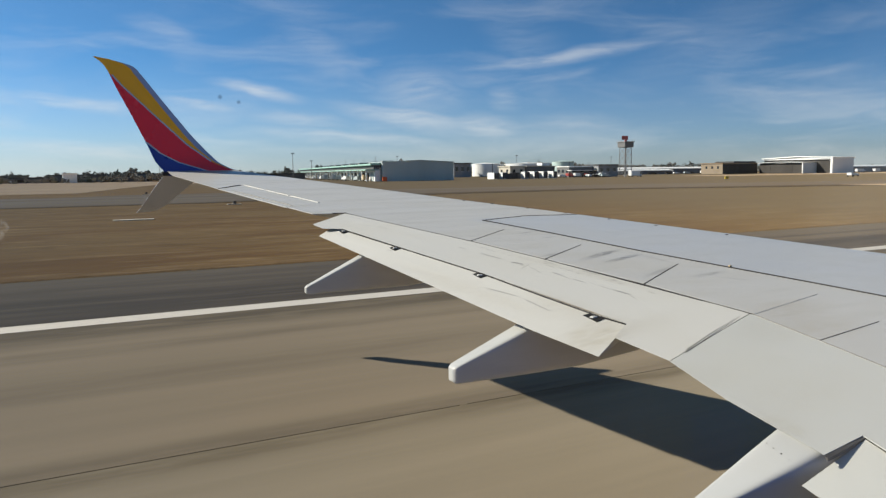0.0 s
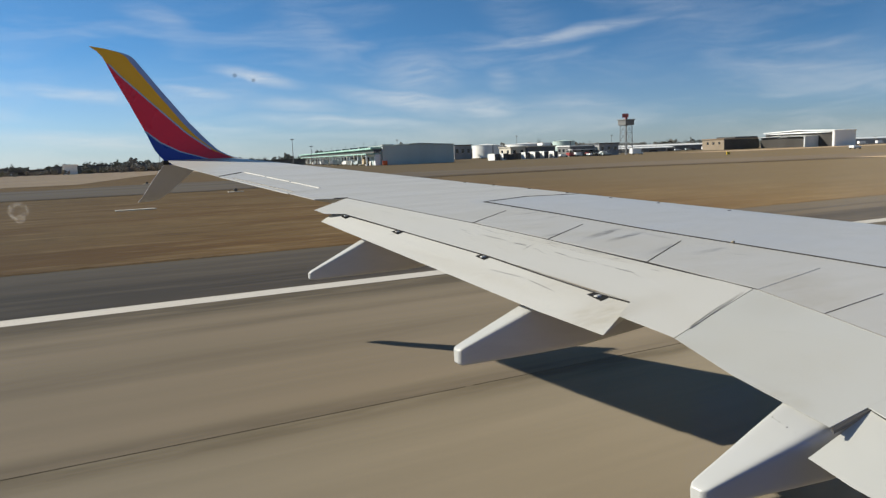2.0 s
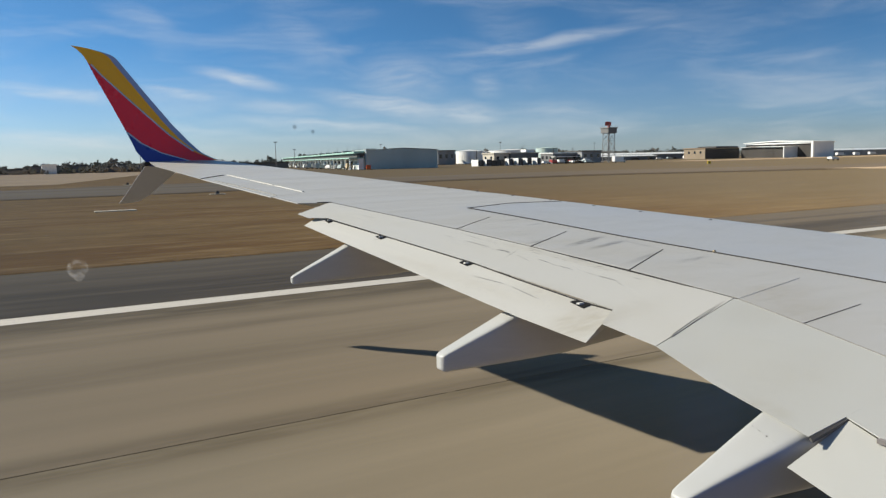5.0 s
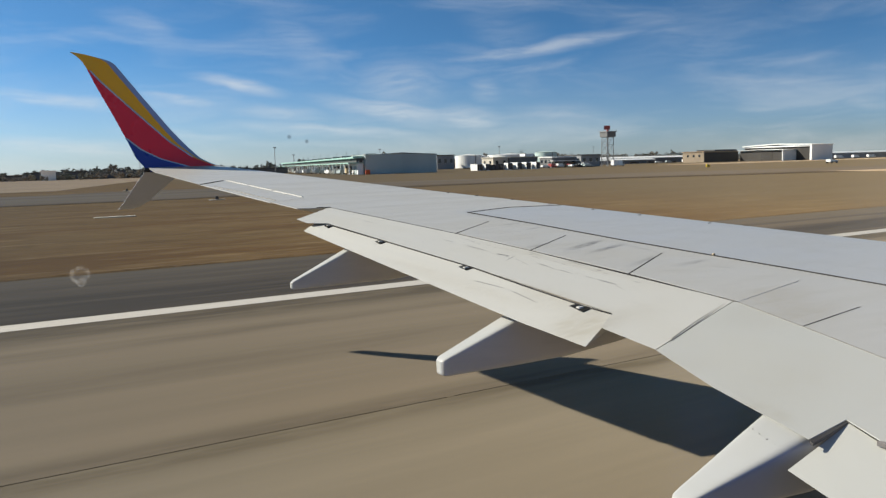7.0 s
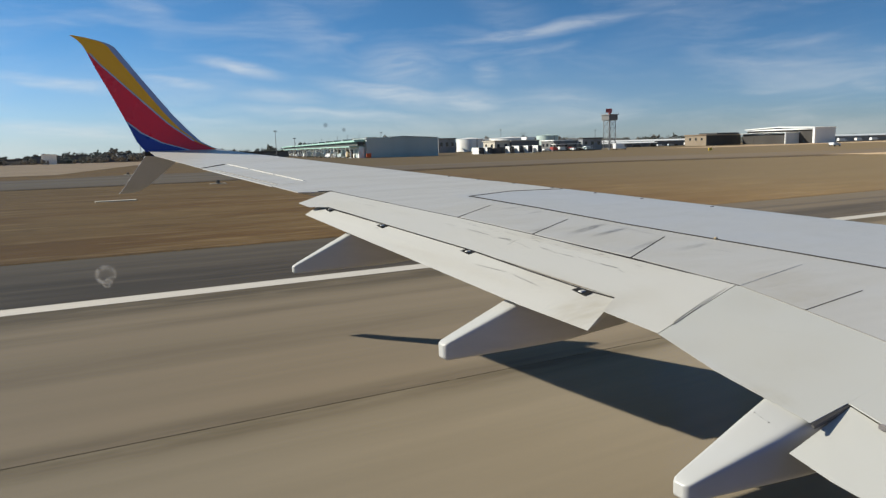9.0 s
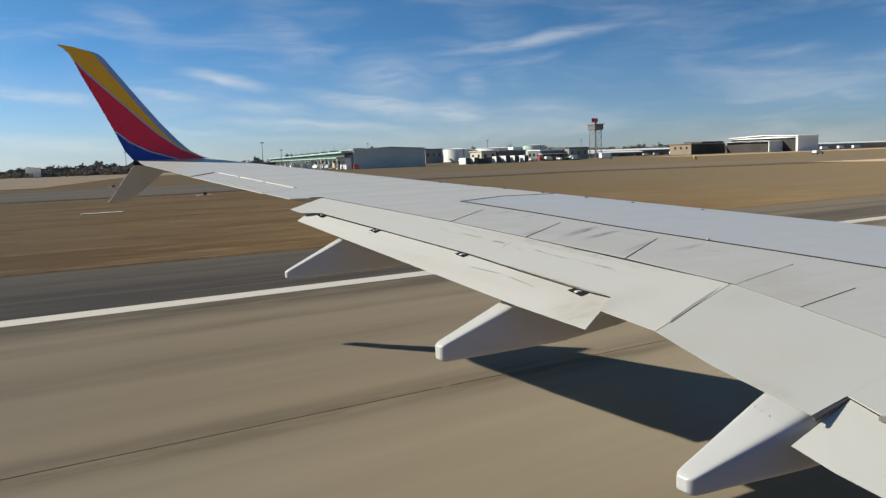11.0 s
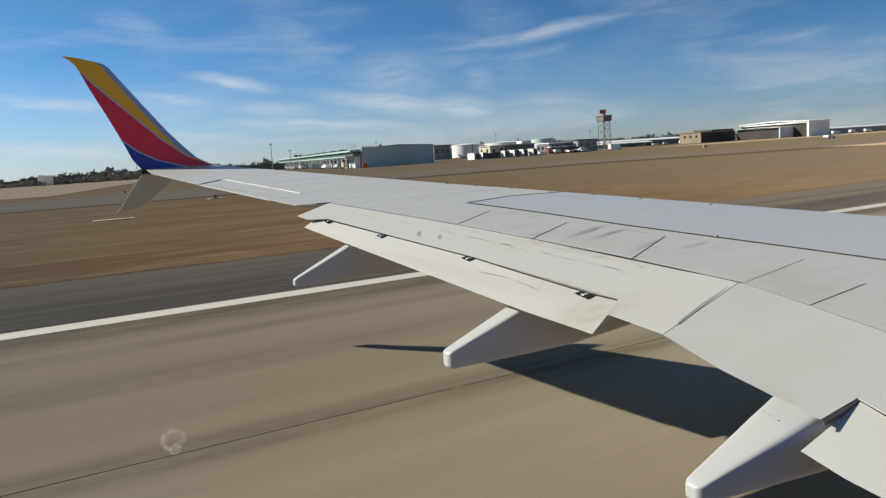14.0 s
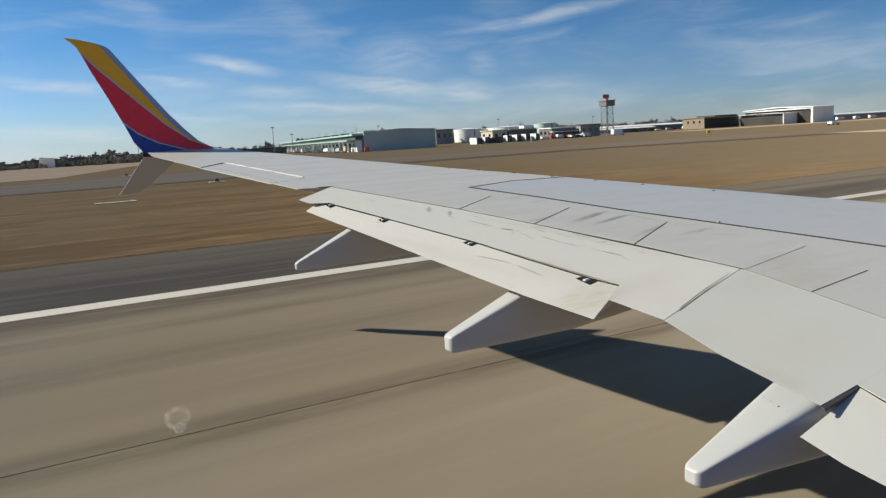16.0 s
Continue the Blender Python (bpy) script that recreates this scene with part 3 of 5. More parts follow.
wing = part("wing", wing_panel(), [M_WING, M_SKIN], airliner, "light grey swept wing")

fore_flap = part("fore_flap", strip([
    ((4.36, 3.76, 0.0), (3.17, 3.32, -0.055)), ((4.27, 4.15, 0.0), (3.14, 3.80, -0.05)), ((4.265, 4.17, 0.0), (3.40, 3.98, -0.036)),
    ((3.98, 5.86, 0.0), (3.2, 5.65, -0.03)), ((3.75, 6.92, 0.0), (2.97, 7.02, -0.03)), ((3.38, 8.28, 0.0), (2.77, 8.2, -0.028)),
    ((3.33, 8.5, 0.0), (2.57, 8.33, -0.034)), ((3.13, 9.17, 0.0), (2.53, 8.62, -0.03))], 0.10, 0.0012), M_FLAP, airliner, "white forward flap panel with scuffs")
aft_flap = part("aft_flap", strip([
    ((3.412, 3.98, -0.0415), (2.91, 3.67, -0.108)), ((3.345, 4.3, -0.0385), (2.82, 4.3, -0.108)), ((3.207, 5.65, -0.0345), (2.71, 5.69, -0.108)),
    ((2.977, 7.02, -0.0345), (2.60, 7.02, -0.108)), ((2.775, 8.5, -0.0335), (2.50, 8.27, -0.108))], 0.08, 0.0015), M_FLAP, airliner, "white rear flap panel, lowered")
part("flap_slot", seam([(3.394, 3.975, -0.0435), (3.334, 4.21, -0.0405), (3.261, 4.88, -0.038), (3.190, 5.65, -0.036), (2.960, 7.02, -0.036), (2.761, 8.2, -0.035)], 0.009, 0.0065), M_SEAM, airliner, "black slot between the flap panels")
inner_panel = part("inner_panel", strip([
    ((4.357, 3.75, 0.0), (3.167, 3.312, -0.056)), ((4.26, 3.12, 0.0), (3.03, 2.75, -0.06)), ((4.15, 2.5, 0.0), (2.98, 2.4, -0.06)), ((4.105, 2.24, 0.0), (2.94, 2.11, -0.06))],
    0.12, 0.0012), M_INNER, airliner)
inner_rest = part("inner_panel", strip([((4.105, 2.24, 0.0), (3.27, 2.167, -0.0436)), ((4.05, 1.9, 0.0), (3.18, 1.89, -0.045)), ((3.72, 0.0, 0.0), (2.98, 0.0, -0.05))], 0.12, 0.004), M_INNER, airliner)
# near-black strip puts the shade of the panel's end gap into colour
part("step_edge", strip([((3.29, 2.150, -0.0455), (2.94, 2.104, -0.0615)), ((3.276, 2.136, -0.050), (2.935, 2.086, -0.068))], 0.022, 0.012), M_DARKBOX, airliner, "dark strip for the shade at the flap panel's end face")
part("hinge_clip", box(3.165, 3.19, 1.885, 1.935, plane_z(1.92) - 0.06, plane_z(1.92) - 0.040), M_GAPGREY, airliner, "dark hinge clip")
inner_flap = part("inner_flap", strip([((3.26, 2.13, -0.055), (2.76, 2.08, -0.15)), ((3.19, 1.89, -0.065), (2.71, 1.84, -0.15)), ((3.0, 0.05, -0.07), (2.6, 0.05, -0.15))], 0.05, 0.0012), M_INNER, airliner, "white inboard flap panel")
aileron = part("aileron", strip([((2.55, 12.6, 0.0015), (2.05, 12.2, 0.0015)), ((3.12, 10.16, 0.0015), (2.55, 9.9, 0.0015))], 0.02, 0.012), M_WING, airliner)

FRONT_LINE = [(4.49, 7.43), (4.78, 6.34), (5.09, 5.24), (5.34, 3.95), (5.06, 3.25)]
REAR_LINE = [(3.77, 6.92), (4.0, 5.86), (4.22, 4.73), (4.35, 3.72), (4.26, 3.12)]
for i in range(3):
    (fa, fb), (ra, rb) = FRONT_LINE[i:i + 2], REAR_LINE[i:i + 2]
    part("spoiler", strip([((fa[0], fa[1] - 0.005, 0.002), (ra[0] + 0.012, ra[1] - 0.005, 0.002)), ((fb[0], fb[1] + 0.005, 0.002), (rb[0] + 0.012, rb[1] + 0.005, 0.002))], 0.02, 0.02), M_WING, airliner)
    part("panel_seam", seam([fa, ra], 0.010, 0.004), M_SEAM, airliner)
part("panel_seam", seam([FRONT_LINE[3], REAR_LINE[3]], 0.004, 0.002), M_VENTRAL, airliner, "faint grey seam")
part("panel_seam", seam([FRONT_LINE[4], REAR_LINE[4]], 0.008, 0.002), M_SEAM, airliner)
part("panel_seam", seam([(4.35, 3.72), (4.26, 3.12), (4.15, 2.5), (4.0, 1.6)], 0.010, 0.002), M_STAIN, airliner)
part("cove_seam", seam([(3.14, 9.17), (3.76, 6.92), (3.99, 5.86), (4.21, 4.73), (4.35, 3.72)], 0.015, 0.002), M_SEAM, airliner, "black gap ahead of the flap")
part("skin_seam", seam([(4.59, 8.12), (4.9, 7.05), (5.17, 5.9), (5.45, 4.97), (5.66, 4.27), (5.86, 3.55), (6.3, 2.0)], 0.023, 0.007), M_SEAM, airliner, "black sealed seam along the wing skin")
part("skin_seam", seam([(4.59, 8.12), (5.32, 8.29), (6.1, 8.19)], 0.02, 0.004), M_SEAM, airliner)
for shift in (0.0, 0.018):
    part("flap_gap", seam([(4.40, 3.785, 0.0), (4.2, 3.72 + 0.5 * shift, -0.008), (3.8, 3.56 + shift, -0.024), (3.40, 3.395 + shift, -0.042), (3.36, 3.378, -0.044)], 0.0027, 0.001), M_STAIN, airliner)
part("aileron_seam", seam([(2.05, 12.2), (2.49, 12.62)], 0.012, 0.010), M_SEAM, airliner)
part("aileron_seam", seam([(2.97, 9.2), (3.15, 9.17)], 0.022, 0.008), M_SEAM, airliner)
for a, b in ((0.0, 0.3), (0.32, 0.62), (0.64, 0.97)):
    p, q = Vector((2.55, 12.6)), Vector((3.12, 10.16))
    part("balance_panel", seam([(p + (q - p) * a)[:], (p + (q - p) * b)[:]], 0.026, 0.011), M_FLAP, airliner, "bright white strip along the aileron hinge")
part("tab_seam", seam([(2.2, 11.9), (2.66, 10.0)], 0.008, 0.0095), M_STAIN, airliner)

for x, y, w in ((2.80, 8.14, 0.05), (2.966, 7.02, 0.05), (3.197, 5.65, 0.055), (3.338, 4.23, 0.06)):
    top = -0.0395 if y < 5 else -0.035
    end = top - 0.075 * 0.13
    track = part("track_cutout", strip([((x, y - w * 1.35, top), (x - 0.075, y - w * 1.55, end)), ((x, y + w * 1.35, top), (x - 0.075, y + w * 1.15, end))], 0.02, 0.02), M_DARK, airliner, "dark slot for a flap roller")
    z = plane_z(y) + end
    part("roller", box(x - 0.066, x - 0.016, y - w * 0.6, y + w * 0.1, z - 0.004, z + 0.011, 0.005), M_ROLLER, track, "pale roller")

for x, y in ((5.34, 9.89), (5.58, 9.45), (5.84, 8.89), (6.09, 8.32), (6.34, 7.71), (6.59, 7.1), (6.95, 6.3)):
    part("vortex_generator", box(x - 0.10, x - 0.05, y - 0.004, y + 0.004, plane_z(y) - 0.02, plane_z(y) + 0.007), M_GAPGREY, airliner)

fitting = part("rope_fitting", box(5.45, 5.48, 4.945, 4.97, plane_z(4.96) - 0.01, plane_z(4.96) + 0.02, 0.004), M_TAN, airliner, "yellow escape rope fitting on the wing")


def canoe(y, tail, front, top_tail, top_front, low, w_tail, w_front, rise=0.0, reach=1.0):
    """A flap-track fairing: a drop-shaped body that runs aft under the flap."""
    bm = bmesh.new()
    rows = []
    for k, u in enumerate((0.0, 0.012, 0.04, 0.1, 0.25, 0.5, 0.75, reach, 1.7, 2.6, 3.2)):
        x = tail + (front - tail) * u
        shrink = along([(0, 0.45), (0.012, 0.75), (0.04, 0.95), (0.1, 1), (2.0, 1), (3.2, 0.2)], u)
        peak = top_tail + (top_front - top_tail) * reach
        top = along([(0, top_tail), (reach, peak), (3.2, peak - 0.02)], u)
        w = along([(0, w_tail), (1, w_front), (3.2, w_front)], u) * shrink
        lo = low + 0.02 * (1 - shrink)
        mid, half = (top + lo) / 2, (top - lo) / 2 * (0.6 + 0.4 * shrink)
        ring = []
        for i in range(36):
            a = 2 * pi * (i + 0.5) / 36
            c, s = cos(a), sin(a)
            c, s = math.copysign(abs(c) ** 0.28, c), math.copysign(abs(s) ** 0.28, s)
            ring.append(bm.verts.new((x, y + w * c, mid + half * s + rise * w * c * min(u, 1.0))))
        rows.append(ring)
    for a, b in zip(rows, rows[1:]):
        for i in range(36):
            f = bm.faces.new((a[i], a[(i + 1) % 36], b[(i + 1) % 36], b[i]))
            f.smooth = True
            f.normal_update()
            # faces turned sideways take the tone that stands in for their shade
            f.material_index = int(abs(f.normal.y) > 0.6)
    bm.faces.new(rows[0][::-1])
    bm.faces.new(rows[-1])
    return bm


part("track_fairing", canoe(7.30, 2.04, 2.68, 2.572, 2.87, 2.495, 0.040, 0.085), [M_FAIR, M_FAIRSHADE], airliner, "white flap track fairing")
part("track_fairing", canoe(4.55, 2.30, 2.92, 2.335, 2.57, 2.215, 0.06, 0.11), [M_FAIR, M_FAIRSHADE], airliner, "white flap track fairing")
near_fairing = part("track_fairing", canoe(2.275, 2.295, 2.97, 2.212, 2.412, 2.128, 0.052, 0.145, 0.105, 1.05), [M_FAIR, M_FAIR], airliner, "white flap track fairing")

for x, y, r, paint in ((2.850, 2.260, 0.004, M_SEAM), (2.860, 2.312, 0.0028, M_STAIN), (2.840, 2.209, 0.0028, M_STAIN), (2.870, 2.358, 0.0024, M_STAIN)):
    z = 2.212 + 0.2963 * (x - 2.295) + 0.105 * (y - 2.275)
    part("bolt", cylinder(r, r * 0.9, z - 0.004, z + 0.002, 8, (x, y)), paint, near_fairing)

# winglet
W_TE = [(3.74, 1.64), (3.78, 1.61), (4.04, 1.42), (4.37, 1.30), (4.91, 1.08), (5.46, 0.84), (5.75, 0.73), (5.9, 0.66), (6.0, 0.57), (6.08, 0.46)]
W_LE = [(3.74, 3.35), (3.80, 3.12), (3.88, 2.84), (4.01, 2.61), (4.22, 2.41), (4.56, 2.13), (5.2, 1.68), (5.86, 1.23), (5.94, 1.12), (6.04, 0.74), (6.08, 0.50)]
W_B1 = [(3.80, 2.9), (3.83, 2.43), (4.01, 1.87), (4.2, 1.53), (4.42, 1.29)]
W_B2 = [(3.86, 2.85), (4.01, 2.50), (4.36, 2.05), (4.97, 1.46), (5.52, 0.94), (5.74, 0.77)]


def winglet_y(z):
    return 15.3 + 0.3 * (z - 3.86)


def winglet_row(z):
    te, le = along(W_TE, z), along(W_LE, z)
    b1 = min(max(along(W_B1, z), te), le) if z < 4.42 else te
    b2 = min(max(along(W_B2, z), b1), le) if z < 5.74 else te
    b3 = max(le - 0.115 * along([(3.9, 0.3), (4.3, 1.1), (5.3, 1.0), (5.8, 1.05), (5.92, 0.8), (5.99, 0.2), (6.04, 0.0)], z), b2)
    return te, b1, b2, b3, le


def winglet():
    bm = bmesh.new()
    rows = []
    for z in np.linspace(3.74, 6.08, 60):
        xs = winglet_row(z)
        th = 0.03 + 0.05 * (6.08 - z) / 2.34
        inner = [bm.verts.new((x, winglet_y(z) - 0.0, z)) for x in xs]
        outer = [bm.verts.new((xs[0] + (xs[4] - xs[0]) * f, winglet_y(z) + th * g, z)) for f, g in ((0.85, 1.0), (0.4, 1.0), (0.05, 0.35))]
        rows.append(inner + outer)
    kinds = (2, 1, 0, 3, 3, 0, 1, 2)
    for a, b in zip(rows, rows[1:]):
        for i in range(8):
            f = bm.faces.new((a[i], a[(i + 1) % 8], b[(i + 1) % 8], b[i]))
            f.material_index = kinds[i]
    bm.faces.new(rows[0])
    bm.faces.new(rows[-1][::-1])
    return bm


blade = part("winglet", winglet(), [M_YELLOW, M_RED, M_BLUE, M_EDGE], airliner, "tall winglet striped in yellow, red and blue")
for n_line, z0, z1 in ((1, 3.84, 4.42), (2, 4.03, 5.73)):
    bm = bmesh.new()
    rows = []
    for z in np.linspace(z0, z1, 30):
        x = winglet_row(z)[n_line]
        rows.append([bm.verts.new((x + s * 0.014, winglet_y(z) - 0.003, z + s * 0.006)) for s in (-1, 1)] + [bm.verts.new((x + s * 0.014, winglet_y(z) + 0.004, z + s * 0.006)) for s in (1, -1)])
    for a, b in zip(rows, rows[1:]):
        for i in range(4):
            bm.faces.new((a[i], a[(i + 1) % 4], b[(i + 1) % 4], b[i]))
    bm.faces.new(rows[0])
    bm.faces.new(rows[-1])
    part("pinstripe", bm, M_SILVER, blade, "thin silver line")

bm = bmesh.new()
LE_LOW = [(2.15, 15.22, 3.68), (1.868, 15.65, 3.397), (1.641, 16.0, 3.174), (1.499, 16.25, 3.071), (1.374, 16.38, 3.034)]
TE_LOW = [(1.549, 15.2, 3.769), (1.381, 15.62, 3.498), (1.228, 16.0, 3.225), (1.153, 16.25, 3.092), (1.102, 16.42, 3.022)]
rows = [[bm.verts.new(Vector(p) + Vector(o)) for p, o in ((a, (0, 0, 0)), (b, (0, 0, 0)), (b, (0, 0.006, 0.004)), (a, (0, 0.012, 0.008)))] for a, b in zip(LE_LOW, TE_LOW)]
for a, b in zip(rows, rows[1:]):
    for i in range(4):
        bm.faces.new((a[i], a[(i + 1) % 4], b[(i + 1) % 4], b[i]))
bm.faces.new(rows[0])
bm.faces.new(rows[-1])
part("ventral_blade", bm, M_VENTRAL, airliner, "grey downward winglet blade")
part("tip_light", box(1.52, 1.64, 15.12, 15.26, 3.76, 3.84, 0.015), M_SEAM, airliner, "dark tail light at the wing tip")

# fuselage shell round the camera, with the cabin window
def fuselage():
    bm = bmesh.new()
    cy, cz, r = -1.72, 3.3, 1.88
    win_low, win_high = math.asin((3.38 - cz) / r), math.asin((3.93 - cz) / r)
    angles = sorted([*np.linspace(win_high, 2 * pi + win_low, 40), (2 * win_low + win_high) / 3, (win_low + 2 * win_high) / 3])
    xs = [-22.0, -20, -17, -13, -9, -5, -2, -0.14, 0.38, 2, 5, 9, 12, 14, 15.5, 16.6, 17.2]
    def size(x):
        if x < -9:
            return along([(-22, 0.12), (-17, 0.55), (-13, 0.85), (-9, 1)], x), along([(-22, 1.5), (-9, 0)], x)
        return along([(12, 1), (14, 0.93), (15.5, 0.75), (16.6, 0.45), (17.2, 0.12)], x), along([(12, 0), (17.2, -0.7)], x)
    rows = []
    for x in xs:
        k, lift = size(x)
        rows.append([bm.verts.new((x, cy + r * k * cos(a), cz + lift + r * k * sin(a))) for a in angles])
    n = len(angles)
    for j in range(len(xs) - 1):
        for i in range(n):
            a = angles[i]
            if xs[j] == -0.14 and win_low - 0.001 <= (a - 2 * pi if a > pi else a) < win_high - 0.001:
                continue
            f = bm.faces.new((rows[j][i], rows[j][(i + 1) % n], rows[j + 1][(i + 1) % n], rows[j + 1][i]))
            f.smooth = True
    bm.faces.new(rows[0])
    bm.faces.new(rows[-1][::-1])
    return bm


body = part("fuselage", fuselage(), M_BODY, airliner, "blue painted fuselage shell")

for name, gx, gy, r, h in (("main_gear", 5.2, 1.2, 0.56, 2.2), ("main_gear", 5.2, -4.6, 0.56, 2.2), ("nose_gear", 13.5, -1.68, 0.35, 1.6)):
    gear = part(name, rod((gx, gy, r), (gx, gy, r + h), 0.11, 10), M_STEEL, airliner, "steel landing gear leg")
    for s in (-0.42, 0.42):
        tyre = part("tyre", cylinder(r, r, -0.18, 0.18, 24), M_TYRE, gear)
        tyre.matrix_basis = pose(gx, gy + s, r - 0.01, 90, 0, 0)

# cabin window: pane, trim and a few dirt specks
def window_arc(z, inset=0.02):
    return -1.72 + math.sqrt((1.88 - inset) ** 2 - (z - 3.3) ** 2)


WIN_X, WIN_Z = (-0.14, 0.38), (3.38, 3.93)
cabin_window = thing("cabin_window", "clear acrylic cabin window with pale trim and specks", "window")
cabin_window.matrix_basis = LEAN
zs = np.linspace(WIN_Z[0] - 0.02, WIN_Z[1] + 0.02, 7)
bm = bmesh.new()
rows = [[bm.verts.new((x, window_arc(z), z)) for x in (WIN_X[0] - 0.02, WIN_X[1] + 0.02)] for z in zs]
for a, b in zip(rows, rows[1:]):
    bm.faces.new((a[0], a[1], b[1], b[0]))
pane = part("pane", bm, M_PANE, cabin_window, "clear window pane")
pane.visible_shadow = False
for x0, x1 in ((WIN_X[0] - 0.05, WIN_X[0] - 0.005), (WIN_X[1] + 0.005, WIN_X[1] + 0.05)):
    bm = bmesh.new()
    rows = [[bm.verts.new((x, window_arc(z, d), z)) for x, d in ((x0, 0.004), (x1, 0.004), (x1, 0.05), (x0, 0.05))] for z in zs]
    for a, b in zip(rows, rows[1:]):
        for i in range(4):
            bm.faces.new((a[i], a[(i + 1) % 4], b[(i + 1) % 4], b[i]))
    part("trim", bm, M_TRIM, cabin_window)
for z0, z1 in ((WIN_Z[0] - 0.05, WIN_Z[0] - 0.01), (WIN_Z[1] + 0.01, WIN_Z[1] + 0.05)):
    y = window_arc((z0 + z1) / 2, 0.03)
    part("trim", box(WIN_X[0] - 0.05, WIN_X[1] + 0.05, y - 0.03, y + 0.02, z0, z1), M_TRIM, cabin_window)

for x, z, r in ((0.0272, 3.7043, 0.0004), (0.0295, 3.7037, 0.00036)):
    disc = bmesh.new()
    bmesh.ops.create_circle(disc, cap_ends=True, segments=24, radius=r, matrix=pose(x, 0.094, z, 90, 0, 0))
    part("speck", disc, M_SPECK, cabin_window, "blurred dirt speck").visible_shadow = False
for x, z, r in ((0.0017, 3.6889, 0.0012), (0.0018, 3.6880, 0.0006)):
    disc = bmesh.new()
    bmesh.ops.create_circle(disc, cap_ends=True, segments=32, radius=r, matrix=pose(x, 0.094, z, 90, 0, 0))
    part("water_spot", disc, M_SPOT, cabin_window, "pale dried water spot").visible_shadow = False

# ---------------------------------------------------------------- buildings across the field
def gable_shed(name, label, x0, x1, y0, y1, eave, ridge, wall, roof, along_x=True):
    """A hall with a low pitched roof; the ridge runs towards the field (along y) when along_x is False."""
    home = thing(name, label, "building", ((x0 + x1) / 2, (y0 + y1) / 2, -0.02))
    hx, hy = (x1 - x0) / 2, (y1 - y0) / 2
    bm = bmesh.new()
    t = 0.3
    if along_x:
        out = [(-hy, 0), (hy, 0), (hy, eave), (0, ridge), (-hy, eave)]
        rings = [[bm.verts.new((x, y, z)) for y, z in out] for x in (-hx, hx)]
    else:
        out = [(-hx, 0), (hx, 0), (hx, eave), (0, ridge), (-hx, eave)]
        rings = [[bm.verts.new((x, y, z)) for x, z in out] for y in (-hy, hy)]
    for i in range(5):
        bm.faces.new((rings[0][i], rings[0][(i + 1) % 5], rings[1][(i + 1) % 5], rings[1][i]))
    bm.faces.new(rings[0])
    bm.faces.new(rings[1][::-1])
    part("wall", bm, wall, home)
    bm = bmesh.new()
    for s in (-1, 1):
        if along_x:
            q = [(-hx - 0.4, s * (hy + 0.4), eave), (hx + 0.4, s * (hy + 0.4), eave), (hx + 0.4, 0, ridge + 0.1), (-hx - 0.4, 0, ridge + 0.1)]
        else:
            q = [(s * (hx + 0.4), -hy - 0.4, eave), (s * (hx + 0.4), hy + 0.4, eave), (0, hy + 0.4, ridge + 0.1), (0, -hy - 0.4, ridge + 0.1)]
        a = [bm.verts.new((x, y, z + 0.05)) for x, y, z in q]
        b = [bm.verts.new((x, y, z + 0.35)) for x, y, z in q]
        for i in range(4):
            bm.faces.new((a[i], a[(i + 1) % 4], b[(i + 1) % 4], b[i]))
        bm.faces.new(a[::-1])
        bm.faces.new(b)
    part("roof", bm, roof, home)
    return home


blue_hall = gable_shed("warehouse", "large blue-grey metal warehouse with a shallow roof", 122.9, 156.9, 288, 301, 7.8, 8.5, M_GREYCLAD, M_GREYCLAD, False)


def concourse():
    """A long low terminal wing with two pale green fascias and roof masts, running away from the field."""
    a, b = Vector((118.1, 288.4)), Vector((192.3, 638))
    d = b - a
    turn = math.degrees(math.atan2(d.y, d.x))
    home = thing("terminal_concourse", "long low terminal building with pale green fascias", "terminal", (a.x, a.y, -0.02), turn)
    L, W = d.length, 18.0
    def slab(side, back):
        return [(1.2, side), (L, side), (L, back), (18, back), (1.2, -3.6)]

    part("wall", prism(slab(-1.5, -W + 3), 0, 5.8), M_WHITE, home, "white lower wall")
    part("canopy", prism(slab(2.5, -W + 1), 4.6, 5.1), M_GREENTRIM, home, "pale green lower fascia")
    part("upper_wall", prism(slab(-1.0, -W + 4), 5.11, 6.79), M_ROOFDARK, home, "dark band between the fascias")
    part("roof", prism(slab(0.3, -W + 3), 6.8, 7.5), M_GREENTRIM, home, "pale green roof edge")
    for i in range(30):
        x = 4 + i * 11.2
        part("door", box(x, x + 5.5, -1.7, -1.35, 0.1, 3.6), M_INSIDE if i % 3 else M_GREYCLAD, home)
        part("column", box(x - 2.2, x - 1.7, 1.7, 2.2, 0, 4.6), M_WHITE, home)
    for i in range(10):
        x = 22 + i * 32
        part("roof_unit", box(x, x + 5, -14, -9, 7.5, 9.0), M_MAST, home)
        part("roof_mast", rod((x + 12, -8, 7.5), (x + 12, -8, 11.0), 0.10), M_MAST, home)
    return home


concourse()


def storage_tank(x, y, r, h, paint=None, label="white cylindrical fuel storage tank"):
    paint = paint or M_TANK
    home = thing("storage_tank", label, "tank", (x, y, -0.02), group="fuel tanks")
    part("shell", cylinder(r, r, 0, h, 40), paint, home)
    part("roof", cylinder(r + 0.15, 0.4, h, h + 0.9, 40), paint, home)
    part("base_ring", cylinder(r + 0.3, r + 0.3, 0, 0.35, 40), M_CONCRETE, home)
    part("ladder", box(-0.3, 0.3, -r - 0.25, -r, 0, h), M_MAST, home)
    return home


for x, y, r, h in ((257.5, 428, 9.0, 8.6), (279, 452, 7.5, 8.4), (301.5, 444, 16.0, 8.8)):
    storage_tank(x, y, r, h)
